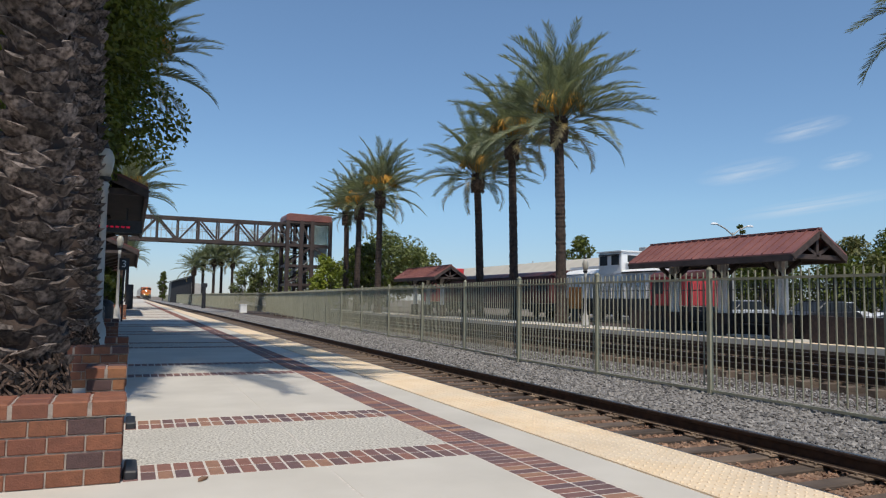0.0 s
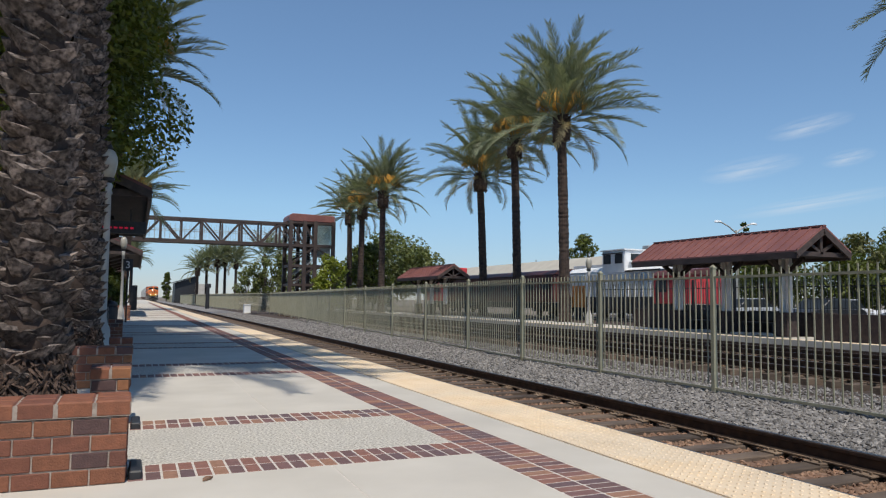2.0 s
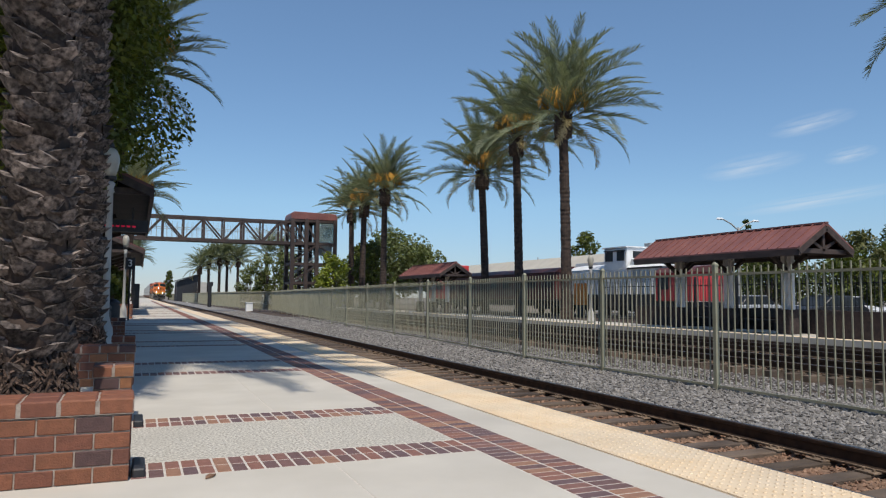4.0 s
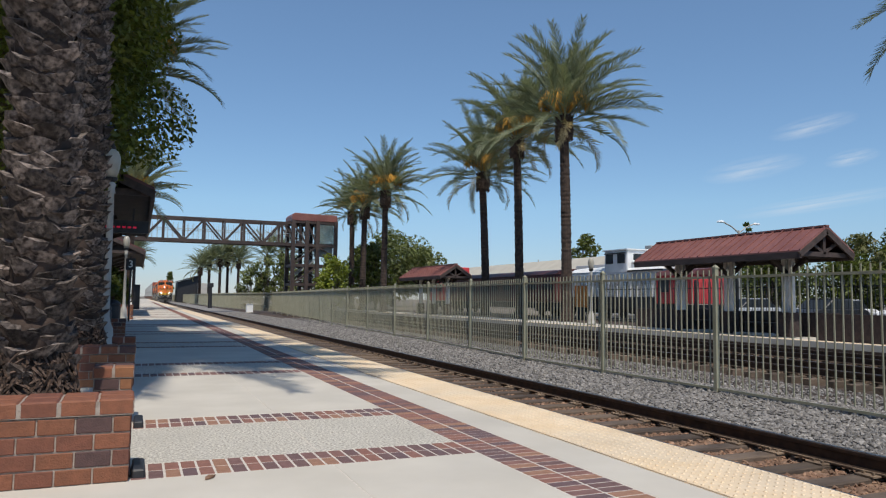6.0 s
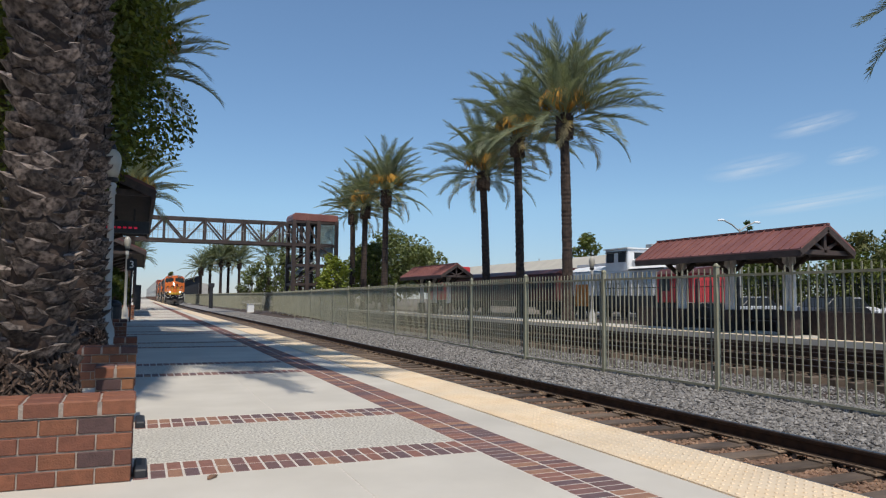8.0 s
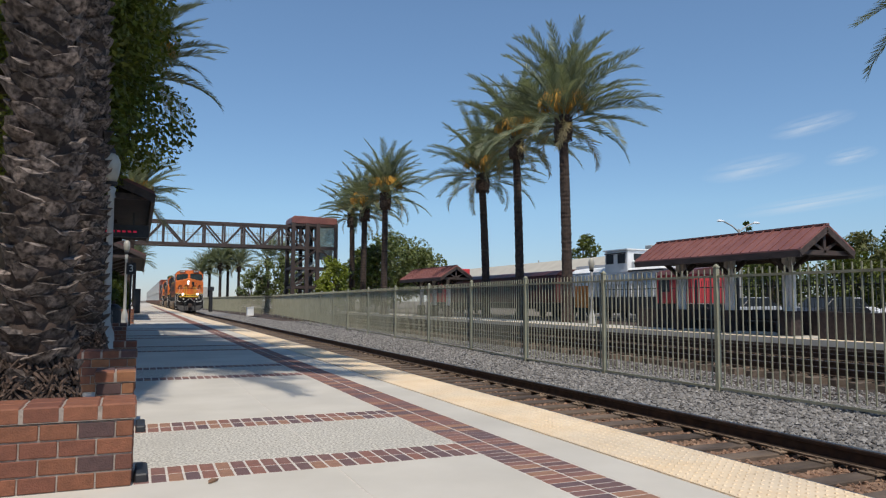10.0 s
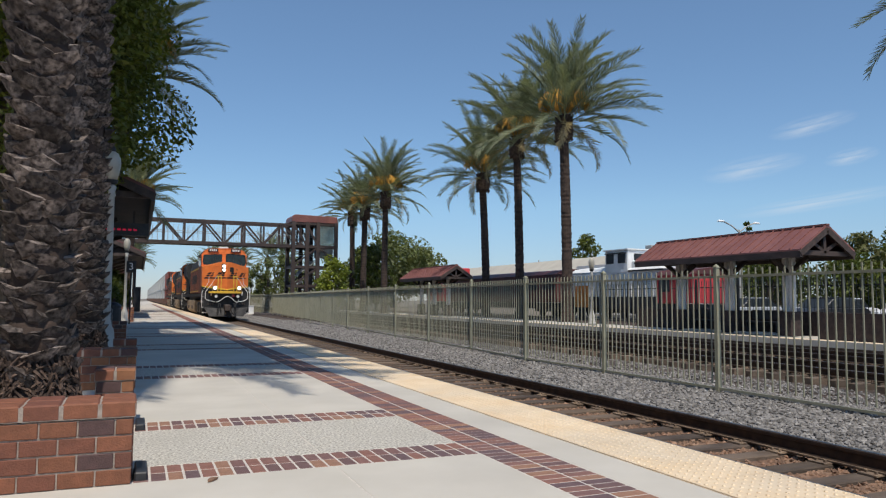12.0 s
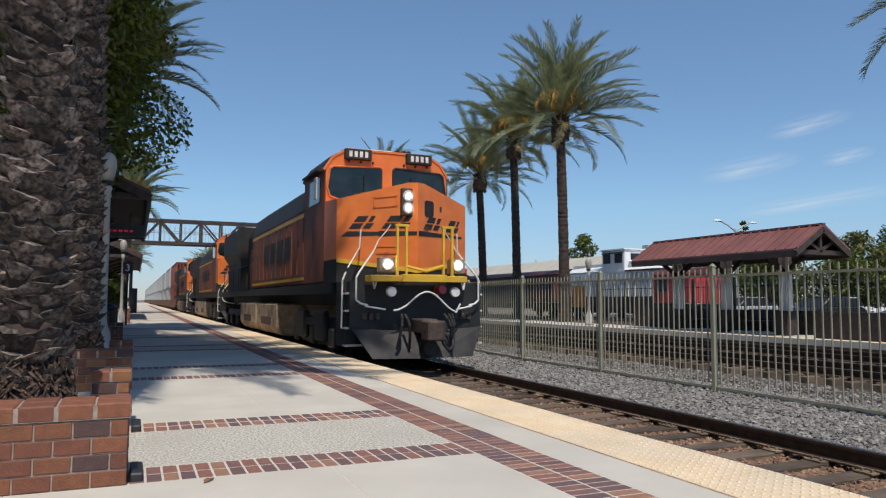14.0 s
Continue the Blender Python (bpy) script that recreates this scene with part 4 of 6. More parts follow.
def car_park():
    a = part("car_park", box(bm_new(), (48, 28, 0.0), (40, 44, 0.06)), ASPHALT)
    tagged(a, "dark asphalt car park beyond the far platform", "car park", kind="structure")
    paints = [(mat("car_white", (0.62, 0.62, 0.62), (0.70, 0.70, 0.70), 2, 0.5), "white"), (mat("car_dark", (0.02, 0.025, 0.04), (0.03, 0.04, 0.06), 2, 0.5), "dark blue"), (mat("car_silver", (0.40, 0.42, 0.44), (0.5, 0.52, 0.54), 2, 0.5, metal=0.2), "silver"), (mat("car_black", (0.012, 0.012, 0.014), (0.02, 0.02, 0.022), 2, 0.5), "black"), (mat("car_teal", (0.12, 0.22, 0.23), (0.16, 0.28, 0.28), 2, 0.5), "pale teal")]
    rnd = random.Random(4)
    for k in range(18):
        m, word = paints[(k * 2 + k // 5) % 5]
        parked_car(33.5 + (k % 2) * 6.5 + (k // 9) * 3, 10.5 + (k % 9) * 2.75 + (k % 2), rnd.choice((0, 180)) + rnd.uniform(-3, 3), m, word + " car parked in the car park")
    t = thing("car_park_light", "tall twin-arm car park light", "lamp post", pose(41, 40.2, 0))
    part("pole", rod(bm_new(), (0, 0, 0), (0, 0, 6.6), 0.10, 0.06, 10), POST_GREY, t)
    for s in (-1, 1):
        bm = bm_new()
        pipe(bm, [(0, 0, 6.4), (s * 0.7, 0, 6.85), (s * 1.5, 0, 7.15)], 0.05, 8)
        arm = part("arm", bm, POST_GREY, t)
        bm = bm_new()
        box(bm, (s * 1.75, 0, 7.17), (0.6, 0.28, 0.14), taper=0.7)
        bevel(bm, 0.03)
        part("lamp_head", bm, ENG_WHITE, arm)


def near_side():
    street_lamp(-0.60, 16.4, 4.05, "pale lamp post with an acorn globe on the platform")
    street_lamp(-0.62, 38.9, 3.95, "pale lamp post with an acorn globe in shade")
    canopy(-2.3, 20.0, 34.0, 5.12, 3.97, 2.6, "dark red gabled canopy over the near platform", True, (21.5, 25.8, 30.1, 33.2))
    canopy(-2.3, 44.0, 64.0, 4.9, 3.75, 2.6, "second dark red canopy further along the platform", True, (45.5, 49.8, 54.1, 58.4, 62.7))
    sg = thing("display_board", "hanging black display board with red lit letters", "sign")
    part("case", box(bm_new(), (-0.55, 22.0, 3.12), (1.5, 0.2, 0.34)), IRON, sg)
    RED = glow("red_led", (0.75, 0.01, 0.06), 0.22)
    for k in range(7):
        part("lit_bar", box(bm_new(), (-1.0 + k * 0.14, 21.89, 3.10), (0.09, 0.02, 0.05)), RED, sg)
    part("hanger", box(bm_new(), (-0.9, 22.0, 3.45), (0.05, 0.05, 0.4)), IRON, sg)
    part("hanger", box(bm_new(), (-0.2, 22.0, 3.45), (0.05, 0.05, 0.4)), IRON, sg)
    ts = thing("track_sign", "dark track number sign on a post", "sign")
    part("panel", box(bm_new(), (-0.36, 36.0, 2.63), (0.42, 0.05, 0.55)), IRON, ts)
    part("pole", rod(bm_new(), (-0.36, 36.04, 0), (-0.36, 36.04, 3.0), 0.04, 0.04, 8), IRON, ts)
    cu = bpy.data.curves.new("digit", "FONT")
    cu.body, cu.size, cu.extrude, cu.align_x, cu.align_y = "3", 0.46, 0.004, "CENTER", "CENTER"
    tx = new("digit", cu)
    dg = bpy.context.evaluated_depsgraph_get()
    me = bpy.data.meshes.new_from_object(tx.evaluated_get(dg))
    bpy.data.objects.remove(tx)
    me.materials.clear()
    me.materials.append(ENG_WHITE)
    d = share("digit", me, ts, pose(-0.36, 35.965, 2.63, 90, 0, 0))
    tagged(d, "white figure 3")
    for y in (17.8, 27.0):
        b = thing("litter_bin", "dark round litter bin on the platform", "litter bin", pose(-0.8, y, 0))
        part("drum", lathe(bm_new(), [(0.24, 0), (0.27, 0.08), (0.27, 0.8), (0.24, 0.85)], seg=16), IRON, b)
        part("lid", lathe(bm_new(), [(0.27, 0.85), (0.27, 0.92), (0.15, 1.02), (0.05, 1.05)], seg=16), IRON, b)
    for y in (24.0, 28.0, 44.0, 50.0):
        b = thing("bench", "dark metal bench on the near platform", "bench", pose(-1.2, y, 0, 0, 0, 180))
        part("seat", box(bm_new(), (0, 0, 0.45), (0.45, 1.6, 0.05)), IRON, b)
        part("backrest", box(bm_new(), (0.22, 0, 0.72), (0.05, 1.6, 0.35)), IRON, b)
        for yy in (-0.7, 0.7):
            part("leg", box(bm_new(), (0, yy, 0.22), (0.42, 0.06, 0.44)), IRON, b)
    k = thing("ticket_kiosk", "dark ticket kiosk with a post on the platform", "kiosk", pose(-0.15, 70, 0))
    part("case", bevel(box(bm_new(), (0, 0, 1.1), (0.62, 0.6, 2.2)), 0.04), IRON, k)
    part("screen", box(bm_new(), (0, -0.31, 1.5), (0.4, 0.03, 0.5)), DARKGLASS, k)
    part("pole", rod(bm_new(), (-0.2, 0, 2.2), (-0.2, 0, 4.6), 0.09, 0.08, 8), IRON, k)
    w = thing("depot_wing", "brown brick wing of the station house", "building", kind="structure")
    part("wall", box(bm_new(), (-6.2, 105, 2.4), (8, 70, 4.8)), DEPOT_TAN, w)
    part("roof", prism(bm_new(), [(-10.6, 4.7), (-1.6, 4.7), (-6.2, 6.6)], "y", 69, 141), ROOF_RED, w)
    for q in range(10):
        part("window", box(bm_new(), (-2.18, 73 + q * 7, 2.0), (0.06, 1.6, 1.6)), DARKGLASS, w)
    # added shrubs stand in for dark trunks and shadowed posts under the canopies
    for q, (x, y, hh, rr) in enumerate(((-3.2, 36.5, 3.4, 1.5), (-2.6, 40.5, 3.4, 1.5), (-2.9, 67.0, 3.4, 1.5), (-1.5, 28.6, 2.6, 0.75), (-1.4, 47.0, 3.0, 0.9), (-1.3, 56.0, 3.0, 0.9))):
        tree(x, y, hh, rr, "dark clipped shrub added as a dark filler beside the platform", 120 + q, 2600, 0.12, LEAF, base=0.1, nclump=16, name="shrub")
    # added station house: closes the place and blocks sky light from the left
    h = thing("depot", "added long brown brick house that closes off the left side", "building", kind="structure")
    part("wall", box(bm_new(), (-11, 30, 3.2), (5, 90, 6.6)), DEPOT_TAN, h)
    bm = bm_new()
    prism(bm, [(-14, 6.4), (-8, 6.4), (-11, 8.0)], "y", -16, 76)
    part("roof", bm, ROOF_RED, h)
    for k in range(14):
        part("window", box(bm_new(), (-8.48, -10 + k * 6, 2.2), (0.08, 1.4, 1.8)), DARKGLASS, h)
    # signal box and gate posts by the fence
    for x, y, s in ((11.83, 84.5, 0.66), (11.6, 190.0, 0.9)):
        t = thing("signal_cabinet", "white trackside signal cabinet", "cabinet", pose(x, y, -0.75))
        part("case", bevel(box(bm_new(), (0, 0, 0.75 * s + 0.15), (1.1 * s, 0.8, 1.5 * s)), 0.04), ENG_WHITE, t)
        part("plinth", box(bm_new(), (0, 0, 0.1), (1.2 * s, 1.0, 0.3)), CONCRETE, t)
        part("roof", box(bm_new(), (0, 0, 1.52 * s + 0.16), (1.2 * s, 0.9, 0.06)), ENG_WHITE, t)
    sp = thing("signal_mast", "dark slim signal mast beside the track", "mast", pose(9.2, 104, -0.6))
    part("pole", rod(bm_new(), (0, 0, 0), (0, 0, 3.2), 0.28, 0.24, 10), IRON, sp)
    part("head", bevel(box(bm_new(), (0, 0, 3.4), (0.8, 0.5, 0.6)), 0.05), IRON, sp)


def far_fence():
    """The fence beyond its jog, running on to the distance."""
    f = thing("fence_beyond", "olive-green picket fence running into the distance", "fence", kind="structure")
    pts = [FENCE_END, (12.0, 94.0), (11.3, 112), (11.1, 130), (11.0, 160), (11.0, 200), (11.2, 300)]
    post = mesh_of("post", bevel(box(bm_new(), (0, 0, 1.1), (0.1, 0.1, 2.3)), 0.01), FENCE)
    bm = bm_new()
    for (xa, ya), (xb, yb) in zip(pts, pts[1:]):
        n = max(2, int(math.hypot(xb - xa, yb - ya) / (0.142 if yb < 135 else 0.45)))
        for z in (-0.30, 1.62):
            beam(bm, (xa, ya, z), (xb, yb, z), 0.05, 0.06)
        for k in range(n):
            u = k / n
            box(bm, (xa + (xb - xa) * u, ya + (yb - ya) * u, 0.72), (0.02, 0.02, 2.05) if yb < 135 else (0.05, 0.08, 2.05))
        m = max(1, int((yb - ya) / 4.4))
        for k in range(m):
            share("post", post, f, pose(xa + (xb - xa) * k / m, ya + (yb - ya) * k / m, -0.45))
    tagged(part("far_pickets", bm, FENCE, f), kind="stuff")


def clouds():
    """Thin wisps of high cloud, far off."""
    m = bpy.data.materials.new("cirrus")
    m.use_nodes = True
    nt = m.node_tree
    N, L = nt.nodes, nt.links
    tc = N.new("ShaderNodeTexCoord")
    mp = N.new("ShaderNodeMapping")
    mp.inputs["Scale"].default_value = (1.2, 1, 2.6)
    L.new(tc.outputs["Object"], mp.inputs[0])
    n = N.new("ShaderNodeTexNoise")
    n.inputs["Scale"].default_value, n.inputs["Detail"].default_value = 0.9, 7
    L.new(mp.outputs[0], n.inputs["Vector"])
    r = N.new("ShaderNodeMapRange")
    r.inputs[1].default_value, r.inputs[2].default_value, r.inputs[4].default_value = 0.34, 0.75, 0.6
    L.new(n.outputs["Fac"], r.inputs[0])
    ln = N.new("ShaderNodeVectorMath")
    ln.operation = "LENGTH"
    L.new(tc.outputs["Object"], ln.inputs[0])
    fade = N.new("ShaderNodeMapRange")
    fade.inputs[1].default_value, fade.inputs[2].default_value, fade.inputs[3].default_value, fade.inputs[4].default_value = 0.15, 1.0, 1.0, 0.0
    L.new(ln.outputs["Value"], fade.inputs[0])
    mu = N.new("ShaderNodeMath")
    mu.operation = "MULTIPLY"
    L.new(r.outputs[0], mu.inputs[0])
    L.new(fade.outputs[0], mu.inputs[1])
    em = N.new("ShaderNodeEmission")
    em.inputs[0].default_value, em.inputs[1].default_value = (0.80, 0.87, 0.95, 1), 0.85
    tr = N.new("ShaderNodeBsdfTransparent")
    mx = N.new("ShaderNodeMixShader")
    L.new(mu.outputs[0], mx.inputs[0])
    L.new(tr.outputs[0], mx.inputs[1])
    L.new(em.outputs[0], mx.inputs[2])
    L.new(mx.outputs[0], N["Material Output"].inputs[0])
    for yaw, el, w, h, roll in ((50.6, 12.6, 6.0, 1.6, -10), (46.6, 9.9, 7.5, 1.9, -8), (53.0, 10.2, 3.6, 1.3, -8), (51.0, 7.2, 12.5, 1.3, -7)):
        d = 3000.0
        y, e = radians(yaw), radians(el)
        c = Vector((math.sin(y) * math.cos(e), math.cos(y) * math.cos(e), math.sin(e))) * d
        bm = bm_new()
        k = 14
        vs = [bm.verts.new((math.cos(6.2832 * i / k), 0, math.sin(6.2832 * i / k))) for i in range(k)]
        bm.faces.new(vs)
        ob = part("cloud", bm, m)
        ob.matrix_basis = Matrix.Translation(c) @ pose(0, 0, 0, 0, 0, -yaw) @ pose(0, 0, 0, 0, roll, 0) @ Matrix.Diagonal((d * radians(w) / 2, 1, d * radians(h) / 2, 1))
        ob.visible_shadow = False
        tagged(ob, "thin white wisp of high cloud", "cloud", kind="structure")


clouds()


# ---- palms and trees ----
def frond_mesh(L, bend, seed, pairs, material):
    """A feather leaf along +x that arches down, with folded leaflets on both sides of its stalk."""
    rnd = random.Random(seed)
    me = bpy.data.meshes.new("frond")
    V, F = [], []
    pts, ang, p = [], 0.0, Vector((0, 0, 0))
    n = 26
    for i in range(n + 1):
        pts.append((p.copy(), ang))
        ang = -bend * ((i + 1) / n) ** 1.5
        p = p + Vector((math.cos(ang), 0, math.sin(ang))) * (L / n)
    for i in range(n):
        a, b = pts[i][0], pts[i + 1][0]
        r = 0.03 * (1 - i / n) + 0.006
        k = len(V)
        for q in (a, b):
            V += [q + Vector((0, r, 0)), q + Vector((0, -r, 0)), q + Vector((0, 0, -r))]
        F += [(k, k + 1, k + 4, k + 3), (k + 1, k + 2, k + 5, k + 4), (k + 2, k, k + 3, k + 5)]
    for j in range(pairs):
        u = 0.24 + 0.76 * (j + 0.5) / pairs
        q, a = pts[min(n, int(u * n))]
        q = q + Vector((math.cos(a), 0, math.sin(a))) * ((u * n) % 1) * L / n
        ll = L * 0.15 * (1.1 - 0.75 * abs(u - 0.42) ** 1.3 * 1.6) * rnd.uniform(0.85, 1.15)
        for s in (-1, 1):
            f = math.radians(rnd.uniform(34, 52) - 18 * u)
            up = rnd.uniform(0.1, 0.5)
            d = Vector((math.cos(a) * math.cos(f), s * math.sin(f), math.sin(a) * math.cos(f) + up * math.sin(f))).normalized()
            w = Vector((math.cos(a), 0, math.sin(a))) * 0.03
            tip = q + d * ll - Vector((0, 0, 0.05 * ll))
            mid = q + d * ll * 0.5
            k = len(V)
            V += [q - w * 0.6, q + w * 0.6, mid + w, tip, mid - w]
            F += [(k, k + 1, k + 2, k + 3, k + 4)]
    me.from_pydata([tuple(v) for v in V], [], F)
    me.materials.append(material)
    return me


FRONDS = [frond_mesh(5.0, radians(52), 1, 70, FROND), frond_mesh(4.8, radians(72), 2, 68, FROND), frond_mesh(5.2, radians(36), 3, 70, FROND)]
OLD = frond_mesh(3.6, radians(110), 4, 44, FROND_SHADE)


def trunk_bm(h, r0, r1, lean, seed, rings=40, seg=14):
    rnd = random.Random(seed)
    bm = bm_new()
    prev = None
    for i in range(rings * 2 + 1):
        u = i / (rings * 2)
        r = r0 + (r1 - r0) * u + (0.008 if i % 2 else -0.006) + rnd.uniform(-0.012, 0.012) + 0.12 * max(0, 0.06 - u) / 0.06
        c = Vector((lean[0] * u ** 1.6, lean[1] * u ** 1.6, h * u))
        ring = [bm.verts.new(c + Vector((math.cos(a), math.sin(a), 0)) * (r + rnd.uniform(-0.012, 0.012))) for a in (2 * math.pi * k / seg for k in range(seg))]
        if prev:
            for k in range(seg):
                bm.faces.new((prev[k], prev[(k + 1) % seg], ring[(k + 1) % seg], ring[k]))
        prev = ring
    bm.faces.new(prev)
    return bm


def boss_bm(z0, z1, r, seed, w=0.325, pitch=0.11, per=6):
    """Broken leaf bases set round the trunk in a spiral: blunt nubs that rise outward and end in a ragged cut."""
    rnd = random.Random(seed)
    V, F = [], []
    ring = 0
    z = z0
    up = Vector((0, 0, 1))
    while z < z1:
        for k in range(per):
            a = 2 * math.pi * (k + 0.5 * (ring % 2) + 0.07 * ring + rnd.uniform(-0.10, 0.10)) / per
            e, t = Vector((math.cos(a), math.sin(a), 0)), Vector((-math.sin(a), math.cos(a), 0))
            zz = z + rnd.uniform(-0.04, 0.04)
            if rnd.random() < 0.07:
                continue
            ww, out, hh = w * rnd.uniform(0.6, 1.05) / 2, rnd.uniform(0.05, 0.13), pitch * rnd.uniform(0.75, 1.05)
            tilt = rnd.uniform(-0.3, 0.3)
            b = len(V)
            def P(side, radial, height):
                return t * (ww * side) + e * (r + radial) + up * (zz + hh * height + ww * side * tilt)
            j = [rnd.uniform(-0.2, 0.2) for _ in range(6)]
            V += [P(-0.45, -0.03, -1.1), P(0.45, -0.03, -1.1),
                  P(-1.05, -0.03, -0.05), P(1.05, -0.03, -0.05), P(-0.3, out * 0.45, -0.6 + j[0]), P(0.3, out * 0.45, -0.6 + j[1]),
                  P(-0.62, out * 0.75, 0.10 + j[2]), P(0.60, out * 0.8, 0.10 + j[3]), P(j[4], out * 1.15, 0.38 + j[5]),
                  P(-0.85, -0.03, 0.16), P(0.85, -0.03, 0.16)]
            F += [(b, b + 1, b + 5, b + 4), (b, b + 4, b + 2), (b + 1, b + 3, b + 5), (b + 2, b + 4, b + 6), (b + 4, b + 5, b + 8), (b + 4, b + 8, b + 6), (b + 5, b + 7, b + 8), (b + 5, b + 3, b + 7),
                  (b + 6, b + 8, b + 10, b + 9), (b + 8, b + 7, b + 10), (b + 2, b + 6, b + 9), (b + 3, b + 10, b + 7)]
        ring += 1
        z += pitch
    return V, F


def root_mass(t, r0, seed):
    """Brown matted roots swelling round the trunk foot."""
    rnd = random.Random(seed)
    bm = bm_new()
    for k in range(1300):
        a, z = rnd.uniform(0, 6.283), rnd.uniform(0.0, 0.7)
        rr = r0 + 0.015 + 0.10 * (1 - z / 0.7) + rnd.uniform(-0.025, 0.03)
        c = Vector((math.cos(a) * rr, math.sin(a) * rr, z))
        d = Vector((math.cos(a) * 0.3 - math.sin(a) * rnd.uniform(-0.9, 0.9), math.sin(a) * 0.3 + math.cos(a) * rnd.uniform(-0.9, 0.9), -rnd.uniform(0.2, 1.0))).normalized()
        l = rnd.uniform(0.03, 0.075)
        rod(bm, c - d * l, c + d * l, rnd.uniform(0.010, 0.022), rnd.uniform(0.005, 0.012), 4)
    tagged(part("root_mass", bm, ROOTS, t, "brown matted roots at the trunk foot"), kind="stuff")


def palm(x, y, h, words, seed, lean=(0, 0), r0=0.30, near=False, nf=66, scale=1.0, dates=True, z=0.0):
    rnd = random.Random(seed)
    t = thing("palm_tree", words, "palm tree", pose(x, y, z), group="palms along the station")
    part("trunk", trunk_bm(h, r0, r0 * 0.86, lean, seed, rings=int(h * 4)), BARK, t)
    if near:
        root_mass(t, r0, seed)
        V, F = boss_bm(0.4, h, r0 - 0.01, seed)
        me = bpy.data.meshes.new("rough_bark")
        me.from_pydata([(v[0] + lean[0] * max(0, v[2] / h) ** 1.6, v[1] + lean[1] * max(0, v[2] / h) ** 1.6, v[2]) for v in V], [], F)
        me.materials.append(BOSS)
        ob = new("rough_bark", me)
        ob.parent = t
        tagged(ob, "rough grey-brown broken leaf bases", kind="stuff")
    top = Vector((lean[0], lean[1], h))
    V, F = boss_bm(-0.1, 1.35, r0 * 1.5, seed + 9, w=0.3, pitch=0.13, per=8)
    bm = bm_new()
    lathe(bm, [(r0 * 0.8, -0.25), (r0 * 1.6, 0.0), (r0 * 1.8, 0.5), (r0 * 1.3, 1.1), (r0 * 0.4, 1.7)], top, 12)
    for q in range(0, len(V), 11):
        vs = [bm.verts.new(Vector(v) + top) for v in V[q:q + 11]]
        for f in F[(q // 11) * 12:(q // 11) * 12 + 12]:
            bm.faces.new([vs[i - q] for i in f])
    part("boot", bm, SKIRT, t, "dark brown boot of old leaf stubs")
    wind = Vector((0.13, 0.0, 0.05))
    for k in range(nf):
        u = (k + 0.5) / nf
        el = radians(86 - 92 * u ** 1.6 + rnd.uniform(-8, 8))
        az = k * 2.39996 + rnd.uniform(-0.25, 0.25)
        d = (Vector((math.cos(az) * math.cos(el), math.sin(az) * math.cos(el), math.sin(el))) + wind).normalized()
        az, el = math.atan2(d.y, d.x), math.asin(d.z)
        me = FRONDS[k % 3]
        if u > 0.95:
            me = OLD
        sc = scale * rnd.uniform(0.88, 1.08)
        m = Matrix.Translation(top + Vector((0, 0, 0.7 + 0.7 * (1 - u)))) @ pose(0, 0, 0, 0, 0, math.degrees(az)) @ pose(0, 0, 0, 0, -math.degrees(el)) @ pose(0, 0, 0, rnd.uniform(-25, 25)) @ Matrix.Scale(sc, 4)
        share("frond", me, t, m)
    if dates:
        for k in range(7):
            bm = bm_new()
            a = k * 0.9 + 0.7 + rnd.uniform(-0.3, 0.3)
            for j in range(34):
                b = a + rnd.uniform(-0.6, 0.6)
                o = top + Vector((0, 0, 1.2))
                m1 = o + Vector((math.cos(b) * 1.15, math.sin(b) * 1.15, 1.35 + rnd.uniform(-0.15, 0.25)))
                m2 = m1 + Vector((math.cos(b) * rnd.uniform(0.2, 0.5), math.sin(b) * rnd.uniform(0.2, 0.5), -rnd.uniform(0.3, 0.95)))
                pipe(bm, [o, m1], 0.012, 3)
                pipe(bm, [m1, m2], 0.02, 3)
            part("date_stalk", bm, DATES, t, "orange date flower stalk")
    return t


def leaf_cloud(n, clumps, size, seed):
    """Leaves in clumps: n small folded quads about the given (x, y, z, r) clumps."""
    r = np.random.default_rng(seed)
    c = np.array(clumps)
    idx = r.choice(len(c), n, p=c[:, 3] ** 2 / (c[:, 3] ** 2).sum())
    d = r.normal(size=(n, 3))
    d /= np.linalg.norm(d, axis=1)[:, None]
    rad = c[idx, 3] * (0.35 + 0.75 * r.random(n) ** 0.6)
    P = c[idx, :3] + d * rad[:, None] * np.array([1, 1, 0.8])
    nrm = d * 0.5 + r.normal(size=(n, 3)) * 0.5 + np.array([0, 0, 0.5])
    nrm /= np.linalg.norm(nrm, axis=1)[:, None]
    a = np.cross(nrm, r.normal(size=(n, 3)))
    a /= np.linalg.norm(a, axis=1)[:, None]
    b = np.cross(nrm, a)
    s = size * (0.6 + 0.8 * r.random(n))[:, None]
    V = np.stack([P - a * s, P + b * s * 0.45, P + a * s, P - b * s * 0.45], 1).reshape(-1, 3)
    F = np.arange(4 * n).reshape(-1, 4)
    return V.tolist(), F.tolist()


